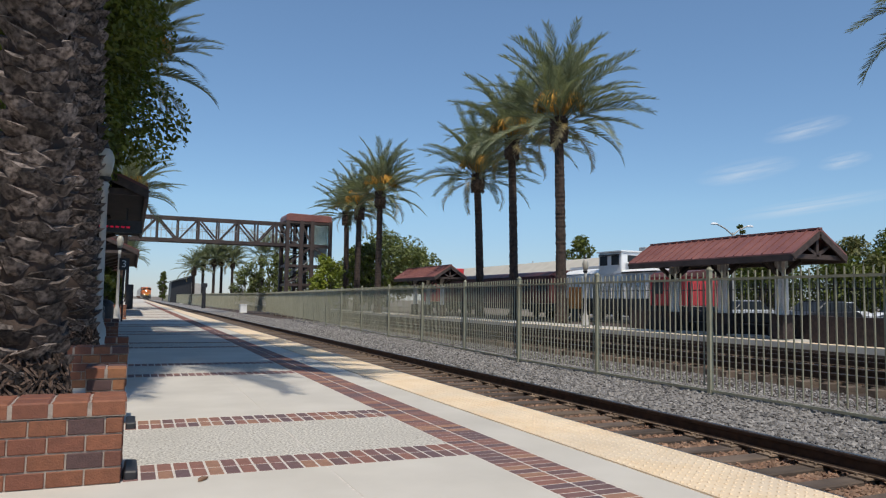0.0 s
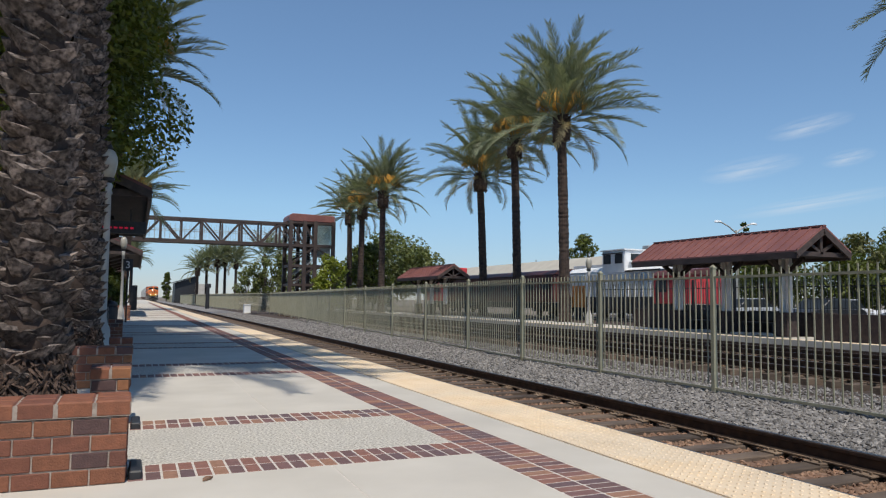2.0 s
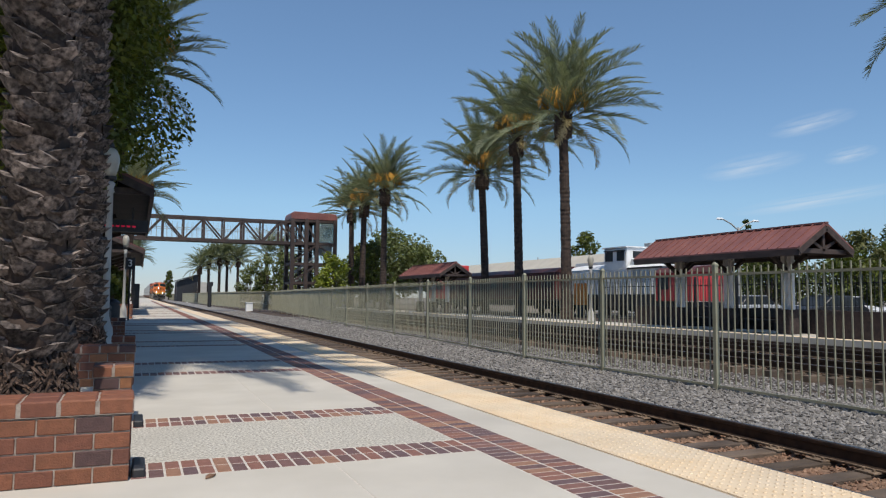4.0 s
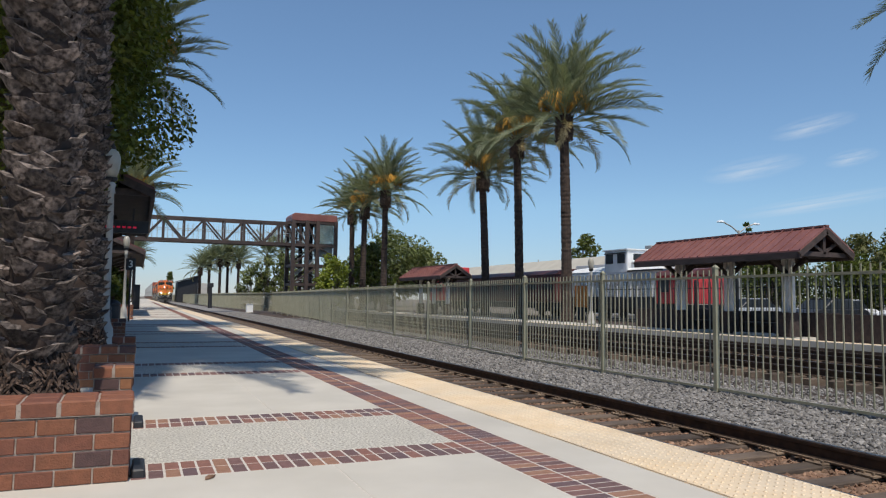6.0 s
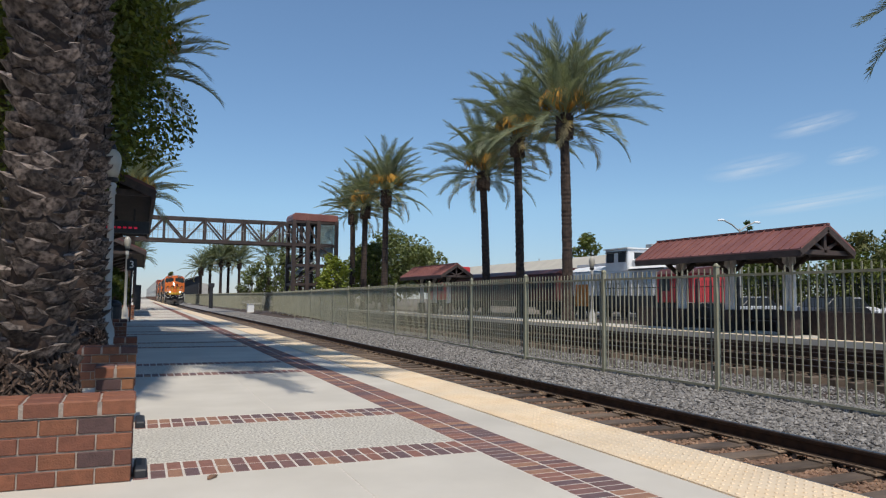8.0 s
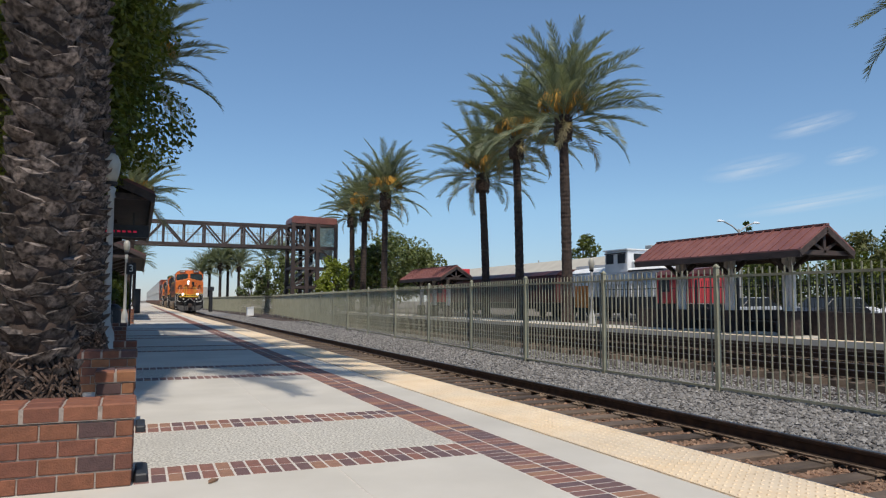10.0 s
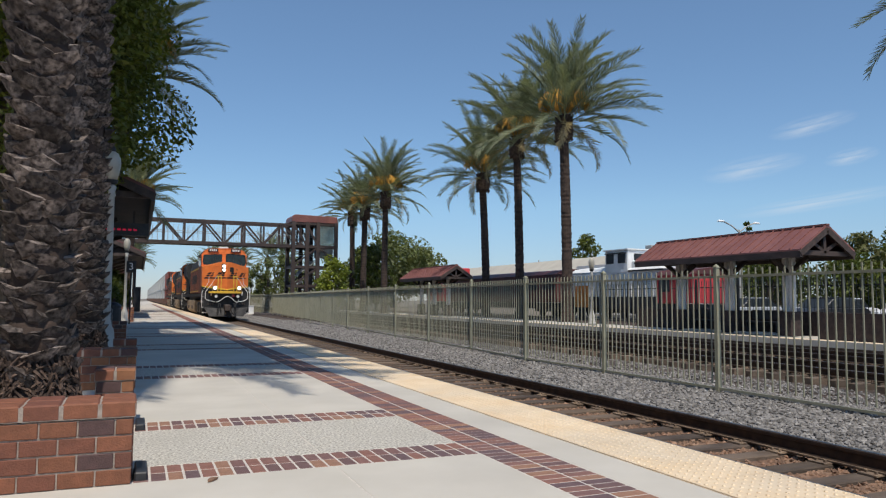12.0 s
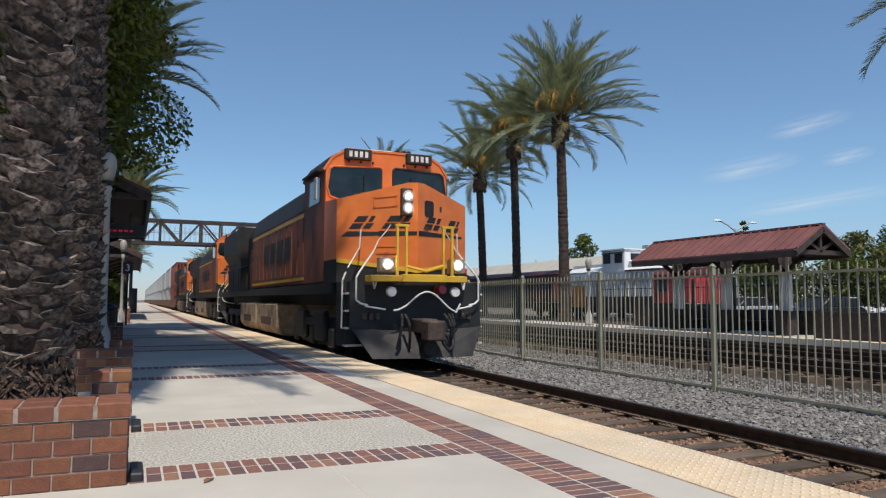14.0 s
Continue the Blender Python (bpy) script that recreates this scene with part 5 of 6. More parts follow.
def tree(x, y, h, r, words, seed, n=3000, size=0.3, leaf=None, base=0.35, flat=1.0, nclump=16, z=0.0, name="tree"):
    rnd = random.Random(seed)
    t = thing(name, words, "tree", pose(x, y, z))
    bm = bm_new()
    rod(bm, (0, 0, -0.1), (0, 0, h * base), 0.045 * h * 0.6, 0.03 * h * 0.6, 8)
    clumps = []
    for k in range(nclump):
        a, u = k * 2.4 + rnd.uniform(-0.3, 0.3), (k + 0.5) / nclump
        rr = r * math.sqrt(max(0.05, 1 - (2 * u - 0.85) ** 2)) * rnd.uniform(0.45, 0.9)
        c = (math.cos(a) * rr, math.sin(a) * rr, h * (base + (1 - base) * u * 0.92), r * rnd.uniform(0.28, 0.48))
        clumps.append(c)
        rod(bm, (0, 0, h * base * rnd.uniform(0.7, 1.0)), Vector(c[:3]), 0.012 * h, 0.004 * h, 6)
    part("trunk", bm, WOODY, t)
    V, F = leaf_cloud(n, clumps, size, seed)
    me = bpy.data.meshes.new("crown")
    me.from_pydata(V, [], F)
    me.materials.append(leaf or LEAF_FAR)
    ob = new("crown", me)
    ob.parent = t
    return t


def vegetation():
    P = "tall date palm with a shaggy grey-green crown"
    palm(-0.74, 6.6, 12.2, "date palm with rough leaf-base bark in a planter", 11, (-0.35, 0), 0.235, True, nf=84)
    palm(-0.74, 11.6, 8.9, "date palm with rough bark behind a brick planter", 12, (-0.2, 0), 0.26, True, nf=84)
    # two added palms, mostly out of view, whose crowns shade the platform
    palm(-1.0, 16.9, 9.4, "date palm added among the platform trees to shade the paving", 13, (-0.4, 0), 0.27, nf=80, scale=0.8)
    palm(-1.3, 23.5, 13.2, "tall date palm added behind the platform trees to shade the paving", 17, (0.3, 0), 0.27, nf=90)
    palm(-1.5, 30.0, 9.0, "date palm behind the platform canopy", 14, (1.0, 0), scale=0.74)
    palm(-0.9, 66.0, 8.6, "date palm beyond the platform canopy", 15, (0.3, 0), scale=0.95)
    palm(-0.9, 150.0, 7.6, "distant date palm beside the platform", 16, scale=0.95)
    palm(23.27, 36.0, 10.9, P, 21, (-0.2, 0), 0.32, scale=1.1, nf=78)
    palm(24.55, 44.0, 11.4, P, 22, (-0.25, 0), 0.31, scale=1.1, nf=78)
    palm(25.9, 52.0, 10.2, P, 23, (-0.35, 0), 0.33, scale=1.12, nf=78)
    palm(20.5, 62.0, 9.7, P, 24, (0.05, 0), 0.30)
    palm(21.5, 72.0, 9.7, P, 25, (0.1, 0), 0.33)
    palm(22.6, 80.0, 9.9, P, 26, (-0.1, 0), 0.33)
    palm(25.9, 14.2, 11.0, P, 27, (0.0, 0), 0.3)
    for k, (x, h) in enumerate(((11.2, 5.6), (13.2, 6.9), (15.0, 7.4), (16.8, 7.8), (18.6, 7.2))):
        palm(x, 150 + 3 * (k % 2), h, "distant date palm in a cluster", 30 + k, nf=70, dates=False, scale=0.86)
    for k, (x, h) in enumerate(((19.6, 6.8), (22.4, 7.4))):
        palm(x, 121 + 2 * k, h, "distant broad palm among shrubs", 40 + k, nf=36, dates=False)
    # broad trees
    tree(-2.65, 18.5, 11.5, 3.1, "dense dark green broadleaf tree behind the platform", 51, 60000, 0.085, LEAF_BROAD, base=0.36, nclump=40)
    tree(38.5, 112, 12.2, 6.6, "broad green tree behind the station", 52, 6000, 0.34, LEAF_FAR, base=0.25, nclump=26)
    tree(44.5, 114, 10.2, 4.6, "broad green tree behind the station", 53, 4000, 0.34, LEAF_FAR, base=0.25, nclump=18)
    tree(30.8, 104, 9.0, 4.0, "dark green tree behind the palms", 54, 3500, 0.32, LEAF, base=0.2, nclump=16)
    tree(17.8, 70, 5.6, 1.7, "bright yellow-green shrub beside the bridge tower", 55, 2600, 0.16, LEAF_BRIGHT, base=0.12, nclump=18, name="shrub")
    tree(16.6, 69, 3.9, 1.1, "bright yellow-green shrub beside the bridge tower", 56, 1500, 0.15, LEAF_BRIGHT, base=0.12, nclump=12, name="shrub")
    tree(24.2, 76, 7.5, 2.6, "dark green tree between palm trunks", 57, 3000, 0.22, LEAF, base=0.12, nclump=18)
    for k, (x, y, h) in enumerate(((16.6, 118, 6.2), (19.0, 116, 8.0), (21.5, 116, 8.6), (24.0, 120, 8.4), (26.5, 120, 7.2))):
        tree(x, y, h, 2.4, "green shrubs beyond the fence", 60 + k, 1600, 0.24, LEAF_FAR, base=0.15, nclump=12, name="shrub")
    tree(8.6, 230, 9.2, 1.35, "tall slim dark conifer far off", 70, 1800, 0.3, LEAF, base=0.08, nclump=22)
    tree(62.5, 92, 11.6, 2.7, "dark pine beyond the warehouse", 71, 1800, 0.3, LEAF, base=0.3, nclump=14)
    tree(62.4, 60, 10.9, 0.9, "slim dark cypress behind the canopy", 72, 900, 0.2, LEAF, base=0.3, nclump=12)
    for k, (x, y, h, r) in enumerate(((53.9, 40.0, 7.1, 1.9), (47, 30, 4.6, 2.0), (52, 31, 4.6, 2.4), (46, 42, 5.2, 3.0), (52, 47, 5.4, 3.2), (58, 40, 5.8, 3.2), (38, 46, 4.8, 2.6), (59.5, 40.5, 8.2, 2.2), (66, 36, 5.0, 2.6), (56, 26, 4.6, 2.8), (62, 24, 4.6, 2.8), (50, 26, 4.4, 2.6), (70, 30, 5.0, 3.0), (55, 36, 4.6, 2.8), (64, 44, 5.2, 3.0), (72, 42, 5.4, 3.0), (44, 34, 4.4, 2.6), (68, 22, 4.8, 3.0), (48, 22, 4.2, 2.4), (58, 19, 4.6, 2.6))):
        tree(x, y, h, r, "green street tree beyond the car park", 80 + k, 3600, 0.17, LEAF_OLIVE if k < 1 else LEAF, base=0.22, nclump=16)


bridge()
far_side()
museum()
car_park()
near_side()
far_fence()
vegetation()


# ---- train: local y runs back from the front, z = 0 on the rail head ----
HW, YC, YN, YW = 1.56, 0.34, 1.27, 2.40      # half width, crease, nose corner, windshield


def on_nose(x, z, off=0.006):
    """A point on the folded nose, a little proud of it."""
    y = YC + (YN - YC) * abs(x) / HW
    return Vector((x, y - off * 1.0, z))


def plate(bm, pts, off, depth):
    """A raised plate that follows the nose, from (x, z) pairs on one side of the crease."""
    a = [bm.verts.new(on_nose(x, z, off)) for x, z in pts]
    b = [bm.verts.new(on_nose(x, z, off - depth)) for x, z in pts]
    bm.faces.new(a)
    for i in range(len(pts)):
        j = (i + 1) % len(pts)
        bm.faces.new((a[i], b[i], b[j], a[j]))


def solid(bm, front, back):
    """A closed body between two outlines with the same number of points."""
    A = [bm.verts.new(p) for p in front]
    B = [bm.verts.new(p) for p in back]
    bm.faces.new(A)
    bm.faces.new(B)
    n = len(A)
    for i in range(n):
        bm.faces.new((A[i], A[(i + 1) % n], B[(i + 1) % n], B[i]))


def locomotive():
    L = thing("locomotive", "orange and black diesel freight locomotive with lit headlights", "locomotive", group="locomotives of the train")
    # nose: two facets that meet at a crease
    bm = bm_new()
    for s in (-1, 1):
        solid(bm, [(0, YC, 2.06), (s * HW, YN, 2.30), (s * HW, YN, 3.62), (s * 0.2, YC + 0.12, 3.95), (0, YC, 3.95)],
              [(0, YW, 2.06), (s * HW, YW, 2.30), (s * HW, YW, 3.70), (s * 0.2, YW, 4.05), (0, YW, 4.05)])
    nose = part("nose", bm, ORANGE, L)
    bm = bm_new()
    for s in (-1, 1):
        plate(bm, [(s * 0.0, 1.98), (s * 1.55, 2.22), (s * 1.55, 2.31), (s * 0.0, 2.07)], 0.006, 0.05)
    part("yellow_stripe", bm, YELLOW, nose, "thin yellow stripe round the nose")
    bm = bm_new()
    for s in (-1, 1):
        solid(bm, [(0, YC + 0.01, 1.78), (s * (HW - 0.01), YN + 0.01, 1.78), (s * (HW - 0.01), YN + 0.01, 2.29), (0, YC + 0.01, 2.05)],
              [(0, YW, 1.78), (s * (HW - 0.01), YW, 1.78), (s * (HW - 0.01), YW, 2.29), (0, YW, 2.05)])
    part("nose_base", bm, BLACK, L)
    # plain dark slanted shapes of the emblem, and its bar
    bm = bm_new()
    for s, spans in ((-1, ((-1.33, -0.80), (-0.70, -0.10))), (1, ((0.16, 0.74), (0.86, 1.36)))):
        for a, b in spans:
            m = (a + b) / 2
            for z0, z1, d0, d1 in ((2.95, 3.07, 0.0, 0.0), (3.10, 3.23, 0.10, 0.04)):
                plate(bm, [(a + d0, z0), (m - 0.05 + d0, z0), (m + 0.02 + d0, z1), (a + 0.08 + d0, z1)], 0.008, 0.01)
                plate(bm, [(m + 0.01 + d0, z0), (b - 0.12 + d1, z0), (b - 0.04 + d1, z1), (m + 0.08 + d0, z1)], 0.008, 0.01)
    for a, b in ((-1.48, -0.75), (-0.75, -0.02), (0.02, 1.42)):
        plate(bm, [(a, 2.78), (b, 2.80 if a < 0 else 2.83), (b, 2.88), (a + (0.12 if a < -1 else 0), 2.90)], 0.008, 0.01)
    part("emblem", bm, BLACK, nose, "dark slanted emblem shapes with a bar")
    # door panel, hatch, door window
    bm = bm_new()
    for pts in ([(-0.86, 3.40), (-0.40, 3.44), (-0.40, 3.47), (-0.86, 3.43)], [(-0.86, 3.62), (-0.40, 3.66), (-0.40, 3.69), (-0.86, 3.65)], [(-0.86, 3.40), (-0.83, 3.40), (-0.83, 3.65), (-0.86, 3.65)], [(-0.43, 3.44), (-0.40, 3.44), (-0.40, 3.69), (-0.43, 3.69)], [(-0.80, 2.55), (-0.38, 2.55), (-0.38, 2.58), (-0.80, 2.58)], [(-0.80, 2.40), (-0.38, 2.40), (-0.38, 2.43), (-0.80, 2.43)]):
        plate(bm, pts, 0.02, 0.02)
    part("sand_hatch", bm, ORANGE, nose)
    bm = bm_new()
    plate(bm, [(0.20, 3.27), (0.24, 3.23), (0.44, 3.23), (0.48, 3.27), (0.48, 3.55), (0.44, 3.59), (0.24, 3.59), (0.20, 3.55)], 0.014, 0.02)
    part("door_window", bm, BLACK, nose, "small dark window in the nose door")
    bm = bm_new()
    plate(bm, [(0.68, 3.38), (0.74, 3.38), (0.74, 3.50), (0.68, 3.50)], 0.012, 0.02)
    plate(bm, [(0.20, 2.95), (0.32, 2.95), (0.32, 3.0), (0.20, 3.0)], 0.03, 0.04)
    part("latch", bm, RUSTY, nose)
    # headlight
    hy = YC + (YN - YC) * 0.19 / HW
    bm = bm_new()
    box(bm, (-0.19, hy + 0.01, 3.52), (0.32, 0.12, 0.60))
    bevel(bm, 0.015)
    hl = part("headlight", bm, RUSTY, L, "twin headlight in a dark housing")
    for z in (3.65, 3.39):
        bm = bm_new()
        rod(bm, (-0.20, hy - 0.075, z), (-0.20, hy - 0.05, z), 0.05, 0.075, 16)
        part("lens", bm, LAMP_ON, hl, "lit headlight lens")
        bm = bm_new()
        rod(bm, (-0.20, hy - 0.06, z), (-0.20, hy - 0.02, z), 0.125, 0.135, 16)
        part("bezel", bm, SILVER, hl)
    # cab
    bm = bm_new()
    prof = [(-HW, 1.8), (HW, 1.8), (HW, 4.50), (1.36, 4.80), (1.02, 5.0), (-1.02, 5.0), (-1.36, 4.80), (-HW, 4.50)]
    solid(bm, [(x, YW, z) for x, z in prof], [(x, 4.6, z) for x, z in prof])
    bevel(bm, 0.02)
    cab = part("cab", bm, ORANGE_SOOT_SHADE, L, "orange cab, darkened for soot and shade")
    bm = bm_new()
    prism(bm, [(-HW + 0.02, 3.5), (HW - 0.02, 3.5), (HW - 0.02, 4.48), (1.34, 4.78), (1.01, 4.98), (-1.01, 4.98), (-1.34, 4.78), (-HW + 0.02, 4.48)], "y", YW - 0.008, YW + 0.02)
    part("cab_face", bm, ORANGE, cab)
    bm = bm_new()
    brow = [(-1.60, 4.48), (-1.38, 4.82), (-1.03, 5.02), (1.03, 5.02), (1.38, 4.82), (1.60, 4.48)]
    solid(bm, [(x, YW - 0.03, z) for x, z in brow] + [(x * 0.985, YW - 0.03, z - 0.05) for x, z in reversed(brow)], [(x, YW + 0.16, z) for x, z in brow] + [(x * 0.985, YW + 0.16, z - 0.05) for x, z in reversed(brow)])
    part("roof_brow", bm, ORANGE, cab)
    bm = bm_new()
    top = [(-1.59, 4.50), (-1.39, 4.83), (-1.03, 5.03), (1.03, 5.03), (1.39, 4.83), (1.59, 4.50)]
    solid(bm, [(x, YW + 0.17, z) for x, z in top] + [(x * 0.97, YW + 0.17, z - 0.06) for x, z in reversed(top)], [(x, 4.75, z) for x, z in top] + [(x * 0.97, 4.75, z - 0.06) for x, z in reversed(top)])
    part("cab_roof", bm, BLACK, cab, "sooty black cab roof")
    for s in (-1, 1):
        bm = bm_new()
        prism(bm, [(s * 0.13, 4.04), (s * 1.20, 3.76), (s * 1.44, 3.84), (s * 1.51, 4.05), (s * 1.45, 4.50), (s * 1.36, 4.56), (s * 0.2, 4.62), (s * 0.13, 4.56)], "y", YW - 0.012, YW + 0.02)
        ws = part("windshield", bm, CABGLASS, cab, "dark sloping windshield pane")
        bm = bm_new()
        rim = [(s * 0.13, 4.04), (s * 1.20, 3.76), (s * 1.44, 3.84), (s * 1.51, 4.05), (s * 1.45, 4.50), (s * 1.36, 4.56), (s * 0.2, 4.62), (s * 0.13, 4.56), (s * 0.13, 4.04)]
        pipe(bm, [(x, YW - 0.014, z) for x, z in rim], 0.028, 6)
        part("gasket", bm, BLACK if s > 0 else ORANGE, ws)
        bm = bm_new()
        pipe(bm, [(s * 0.62, YW - 0.05, 3.96), (s * 0.60, YW - 0.05, 4.4)], 0.012)
        rod(bm, (s * 0.9, YW - 0.05, 3.92), (s * 0.35, YW - 0.05, 4.0), 0.014)
        part("wiper", bm, BLACK, ws)
        bm = bm_new()
        box(bm, (s * 0.78, YW - 0.05, 4.87), (0.66, 0.16, 0.25))
        bevel(bm, 0.012)
        nb = part("number_board", bm, BLACK, cab, "black number board with pale bars")
        for i in range(4):
            bm = bm_new()
            box(bm, (s * 0.78 - 0.195 + i * 0.13, YW - 0.134, 4.87), (0.075, 0.006, 0.14))
            part("bar", bm, WHITE, nb)
        bm = bm_new()
        for i in range(3):
            box(bm, (s * (0.4 + 0.3 * i), YW - 0.05, 4.70), (0.035, 0.06, 0.05))
        part("bracket", bm, BLACK, cab)
        # side window, mirror
        bm = bm_new()
        box(bm, (s * 1.565, 3.4, 4.05), (0.02, 1.1, 0.62))
        bevel(bm, 0.008)
        part("side_window", bm, CABGLASS, cab)
        bm = bm_new()
        box(bm, (s * 1.62, 3.4, 4.48), (0.2, 1.6, 0.05))
        part("awning", bm, BLACK, cab)
        bm = bm_new()
        box(bm, (s * 1.70, 2.75, 4.05), (0.03, 0.26, 0.52))
        part("mirror", bm, SILVER, cab, "tall pale mirror beside the cab")
    bm = bm_new()
    box(bm, (0, 3.4, 5.09), (0.7, 0.9, 0.16))
    bevel(bm, 0.04)
    part("roof_unit", bm, WHITE, cab, "pale air unit on the cab roof")
    bm = bm_new()
    for i, x in enumerate((0.35, 0.52, 0.66)):
        rod(bm, (x, 2.7, 5.10), (x, 3.2 + 0.06 * i, 5.12), 0.05, 0.03, 8)
    part("horn", bm, BLACK, cab)
    # hood behind the cab
    bm = bm_new()
    p = [(-1.53, 1.8), (1.53, 1.8), (1.53, 3.75), (-1.53, 3.75)]
    solid(bm, [(x, 4.6, z) for x, z in p], [(x, 13.6, z) for x, z in p])
    bevel(bm, 0.03)
    cabinet = part("cabinet", bm, ORANGE_SOOT_SHADE, L, "orange equipment cabinet behind the cab, darkened for soot and shade")
    bm = bm_new()
    p = [(-1.53, 3.75), (1.53, 3.75), (1.42, 4.3), (0.95, 4.66), (-0.95, 4.66), (-1.42, 4.3)]
    solid(bm, [(x, 4.62, z) for x, z in p], [(x, 13.6, z) for x, z in p])
    part("cabinet_roof", bm, BLACK, L)
    bm = bm_new()
    p = [(-0.98, 1.8), (0.98, 1.8), (0.98, 4.1), (0.75, 4.5), (-0.75, 4.5), (-0.98, 4.1)]
    solid(bm, [(x, 13.6, z) for x, z in p], [(x, 18.8, z) for x, z in p])
    part("hood", bm, BLACK, L)
    bm = bm_new()
    p = [(-1.3, 1.8), (1.3, 1.8), (1.3, 3.1), (1.55, 3.5), (1.55, 4.45), (1.3, 4.65), (-1.3, 4.65), (-1.55, 4.45), (-1.55, 3.5), (-1.3, 3.1)]
    solid(bm, [(x, 18.8, z) for x, z in p], [(x, 23.2, z) for x, z in p])
    part("radiator_hood", bm, BLACK, L)
    for s in (-1, 1):
        for i in range(11):
            bm = bm_new()
            box(bm, (s * 1.538, 5.05 + i * 0.8, 2.85), (0.03, 0.70, 1.55))
            bevel(bm, 0.008)
            d = part("hood_door", bm, ORANGE_SOOT_SHADE, cabinet)
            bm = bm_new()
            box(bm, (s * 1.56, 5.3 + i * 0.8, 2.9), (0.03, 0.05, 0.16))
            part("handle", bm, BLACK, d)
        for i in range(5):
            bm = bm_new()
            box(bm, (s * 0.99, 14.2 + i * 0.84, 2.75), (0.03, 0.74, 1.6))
            part("hood_door", bm, ORANGE_SOOT_SHADE, L)
        bm = bm_new()
        for i, (y, w) in enumerate(((6.4, 0.9), (7.6, 0.95), (8.8, 0.9), (10.0, 0.95))):
            prism(bm, [(y, 2.55), (y + w, 2.55), (y + w - 0.12, 3.2), (y - 0.12, 3.2)], "x", s * 1.554, s * 1.566)
        part("side_emblem", bm, BLACK, cabinet, "dark slanted emblem shapes on the flank")
        bm = bm_new()
        box(bm, (s * 1.545, 9.1, 3.62), (0.03, 8.9, 0.10))
        box(bm, (s * 1.545, 9.1, 1.95), (0.03, 8.9, 0.08))
        part("side_stripe", bm, YELLOW, cabinet)
        # walkway and sill
        bm = bm_new()
        box(bm, (s * 1.3, 12.7, 1.66), (0.54, 22.0, 0.24))
        part("sill", bm, BLACK, L)
        bm = bm_new()
        for k in range(6):
            pipe(bm, [(s * 1.54, 13.8 + k * 1.82, 1.75), (s * 1.54, 13.8 + k * 1.82, 2.75)], 0.018)
        pipe(bm, [(s * 1.54, 13.8, 2.75), (s * 1.54, 22.9, 2.75)], 0.018)
        part("side_handrail", bm, BLACK, L)
        # front steps and handrails
        bm = bm_new()
        prism(bm, [(0.55, 0.42), (1.25, 0.42), (1.25, 1.78), (0.62, 1.78)], "x", s * 1.18, s * 1.55)
        sw = part("step_well", bm, BLACK, L)
        for k in range(4):
            bm = bm_new()
            box(bm, (s * 1.38, 0.52, 0.45 + k * 0.36), (0.40, 0.22, 0.04))
            part("step", bm, SILVER, sw, "pale worn step edge")
        bm = bm_new()
        pipe(bm, [(s * 1.60, 0.62, 0.80), (s * 1.60, 0.58, 1.80), (s * 1.52, 0.62, 1.98)], 0.02, 8)
        pipe(bm, [(s * 1.46, 0.68, 2.08), (s * 1.22, 0.84, 2.42), (s * 1.16, 0.84, 2.52), (s * 1.14, 0.82, 2.92)], 0.016, 8)
        pipe(bm, [(s * 0.80, 0.12, 1.20), (s * 1.22, 0.2, 1.27)], 0.02, 8)
        pipe(bm, [(s * 1.16, 0.22, 1.29), (s * 1.30, 0.22, 1.32), (s * 1.40, 0.24, 1.40), (s * 1.40, 0.24, 1.86), (s * 1.34, 0.26, 1.96), (s * 0.98, 0.42, 2.42)], 0.021, 8)
        pipe(bm, [(s * 0.98, 0.42, 2.42), (s * 0.86, 0.46, 2.66), (s * 0.70, 0.42, 2.86), (s * 0.62, 0.36, 3.0)], 0.013, 8)
        pipe(bm, [(s * 1.02, 0.2, 1.62), (s * 1.06, 0.2, 1.86), (s * 0.94, 0.2, 1.90), (s * 1.02, 0.2, 1.62)], 0.02, 6)
        part("front_handrail", bm, WHITE, L, "white bent tube handrail")
        # ditch lights and lower lamps
        bm = bm_new()
        box(bm, (s * 0.80, 0.12, 2.13), (0.34, 0.22, 0.32))
        bevel(bm, 0.02)
        dl = part("ditch_light", bm, TAN, L, "lit ditch light in a dusty box")
        bm = bm_new()
        rod(bm, (s * 0.80, -0.03, 2.14), (s * 0.80, 0.02, 2.14), 0.075, 0.09, 16)
        part("lens", bm, LAMP_ON, dl)
        bm = bm_new()
        rod(bm, (s * 0.80, -0.015, 2.14), (s * 0.80, 0.03, 2.14), 0.125, 0.13, 16)
        part("bezel", bm, SILVER, dl)
        bm = bm_new()
        rod(bm, (s * 0.72, -0.06, 1.57), (s * 0.72, 0.03, 1.57), 0.10, 0.11, 14)
        part("step_lamp", bm, LAMP_DIM, L, "round unlit lamp lens")
        # gate posts
        bm = bm_new()
        for x in (0.42, 0.62):
            box(bm, (s * x, -0.08, 2.38), (0.05, 0.05, 1.14))
        box(bm, (s * 0.52, -0.08, 2.95), (0.30, 0.06, 0.05))
        part("gate_rail", bm, YELLOW, L, "yellow end rail on the front platform")
    bm = bm_new()
    pipe(bm, [(-0.42, -0.08, 2.1), (0, -0.14, 2.0), (0.42, -0.08, 2.12)], 0.035)
    part("chevron_bar", bm, YELLOW, L)
    bm = bm_new()
    box(bm, (-0.13, 0.05, 1.84), (2.16, 0.40, 0.13))
    box(bm, (-0.05, -0.17, 1.85), (1.0, 0.06, 0.16))
    bevel(bm, 0.01)
    part("footboard", bm, YELLOW, L, "yellow footboard across the front")
    # draft gear
    bm = bm_new()
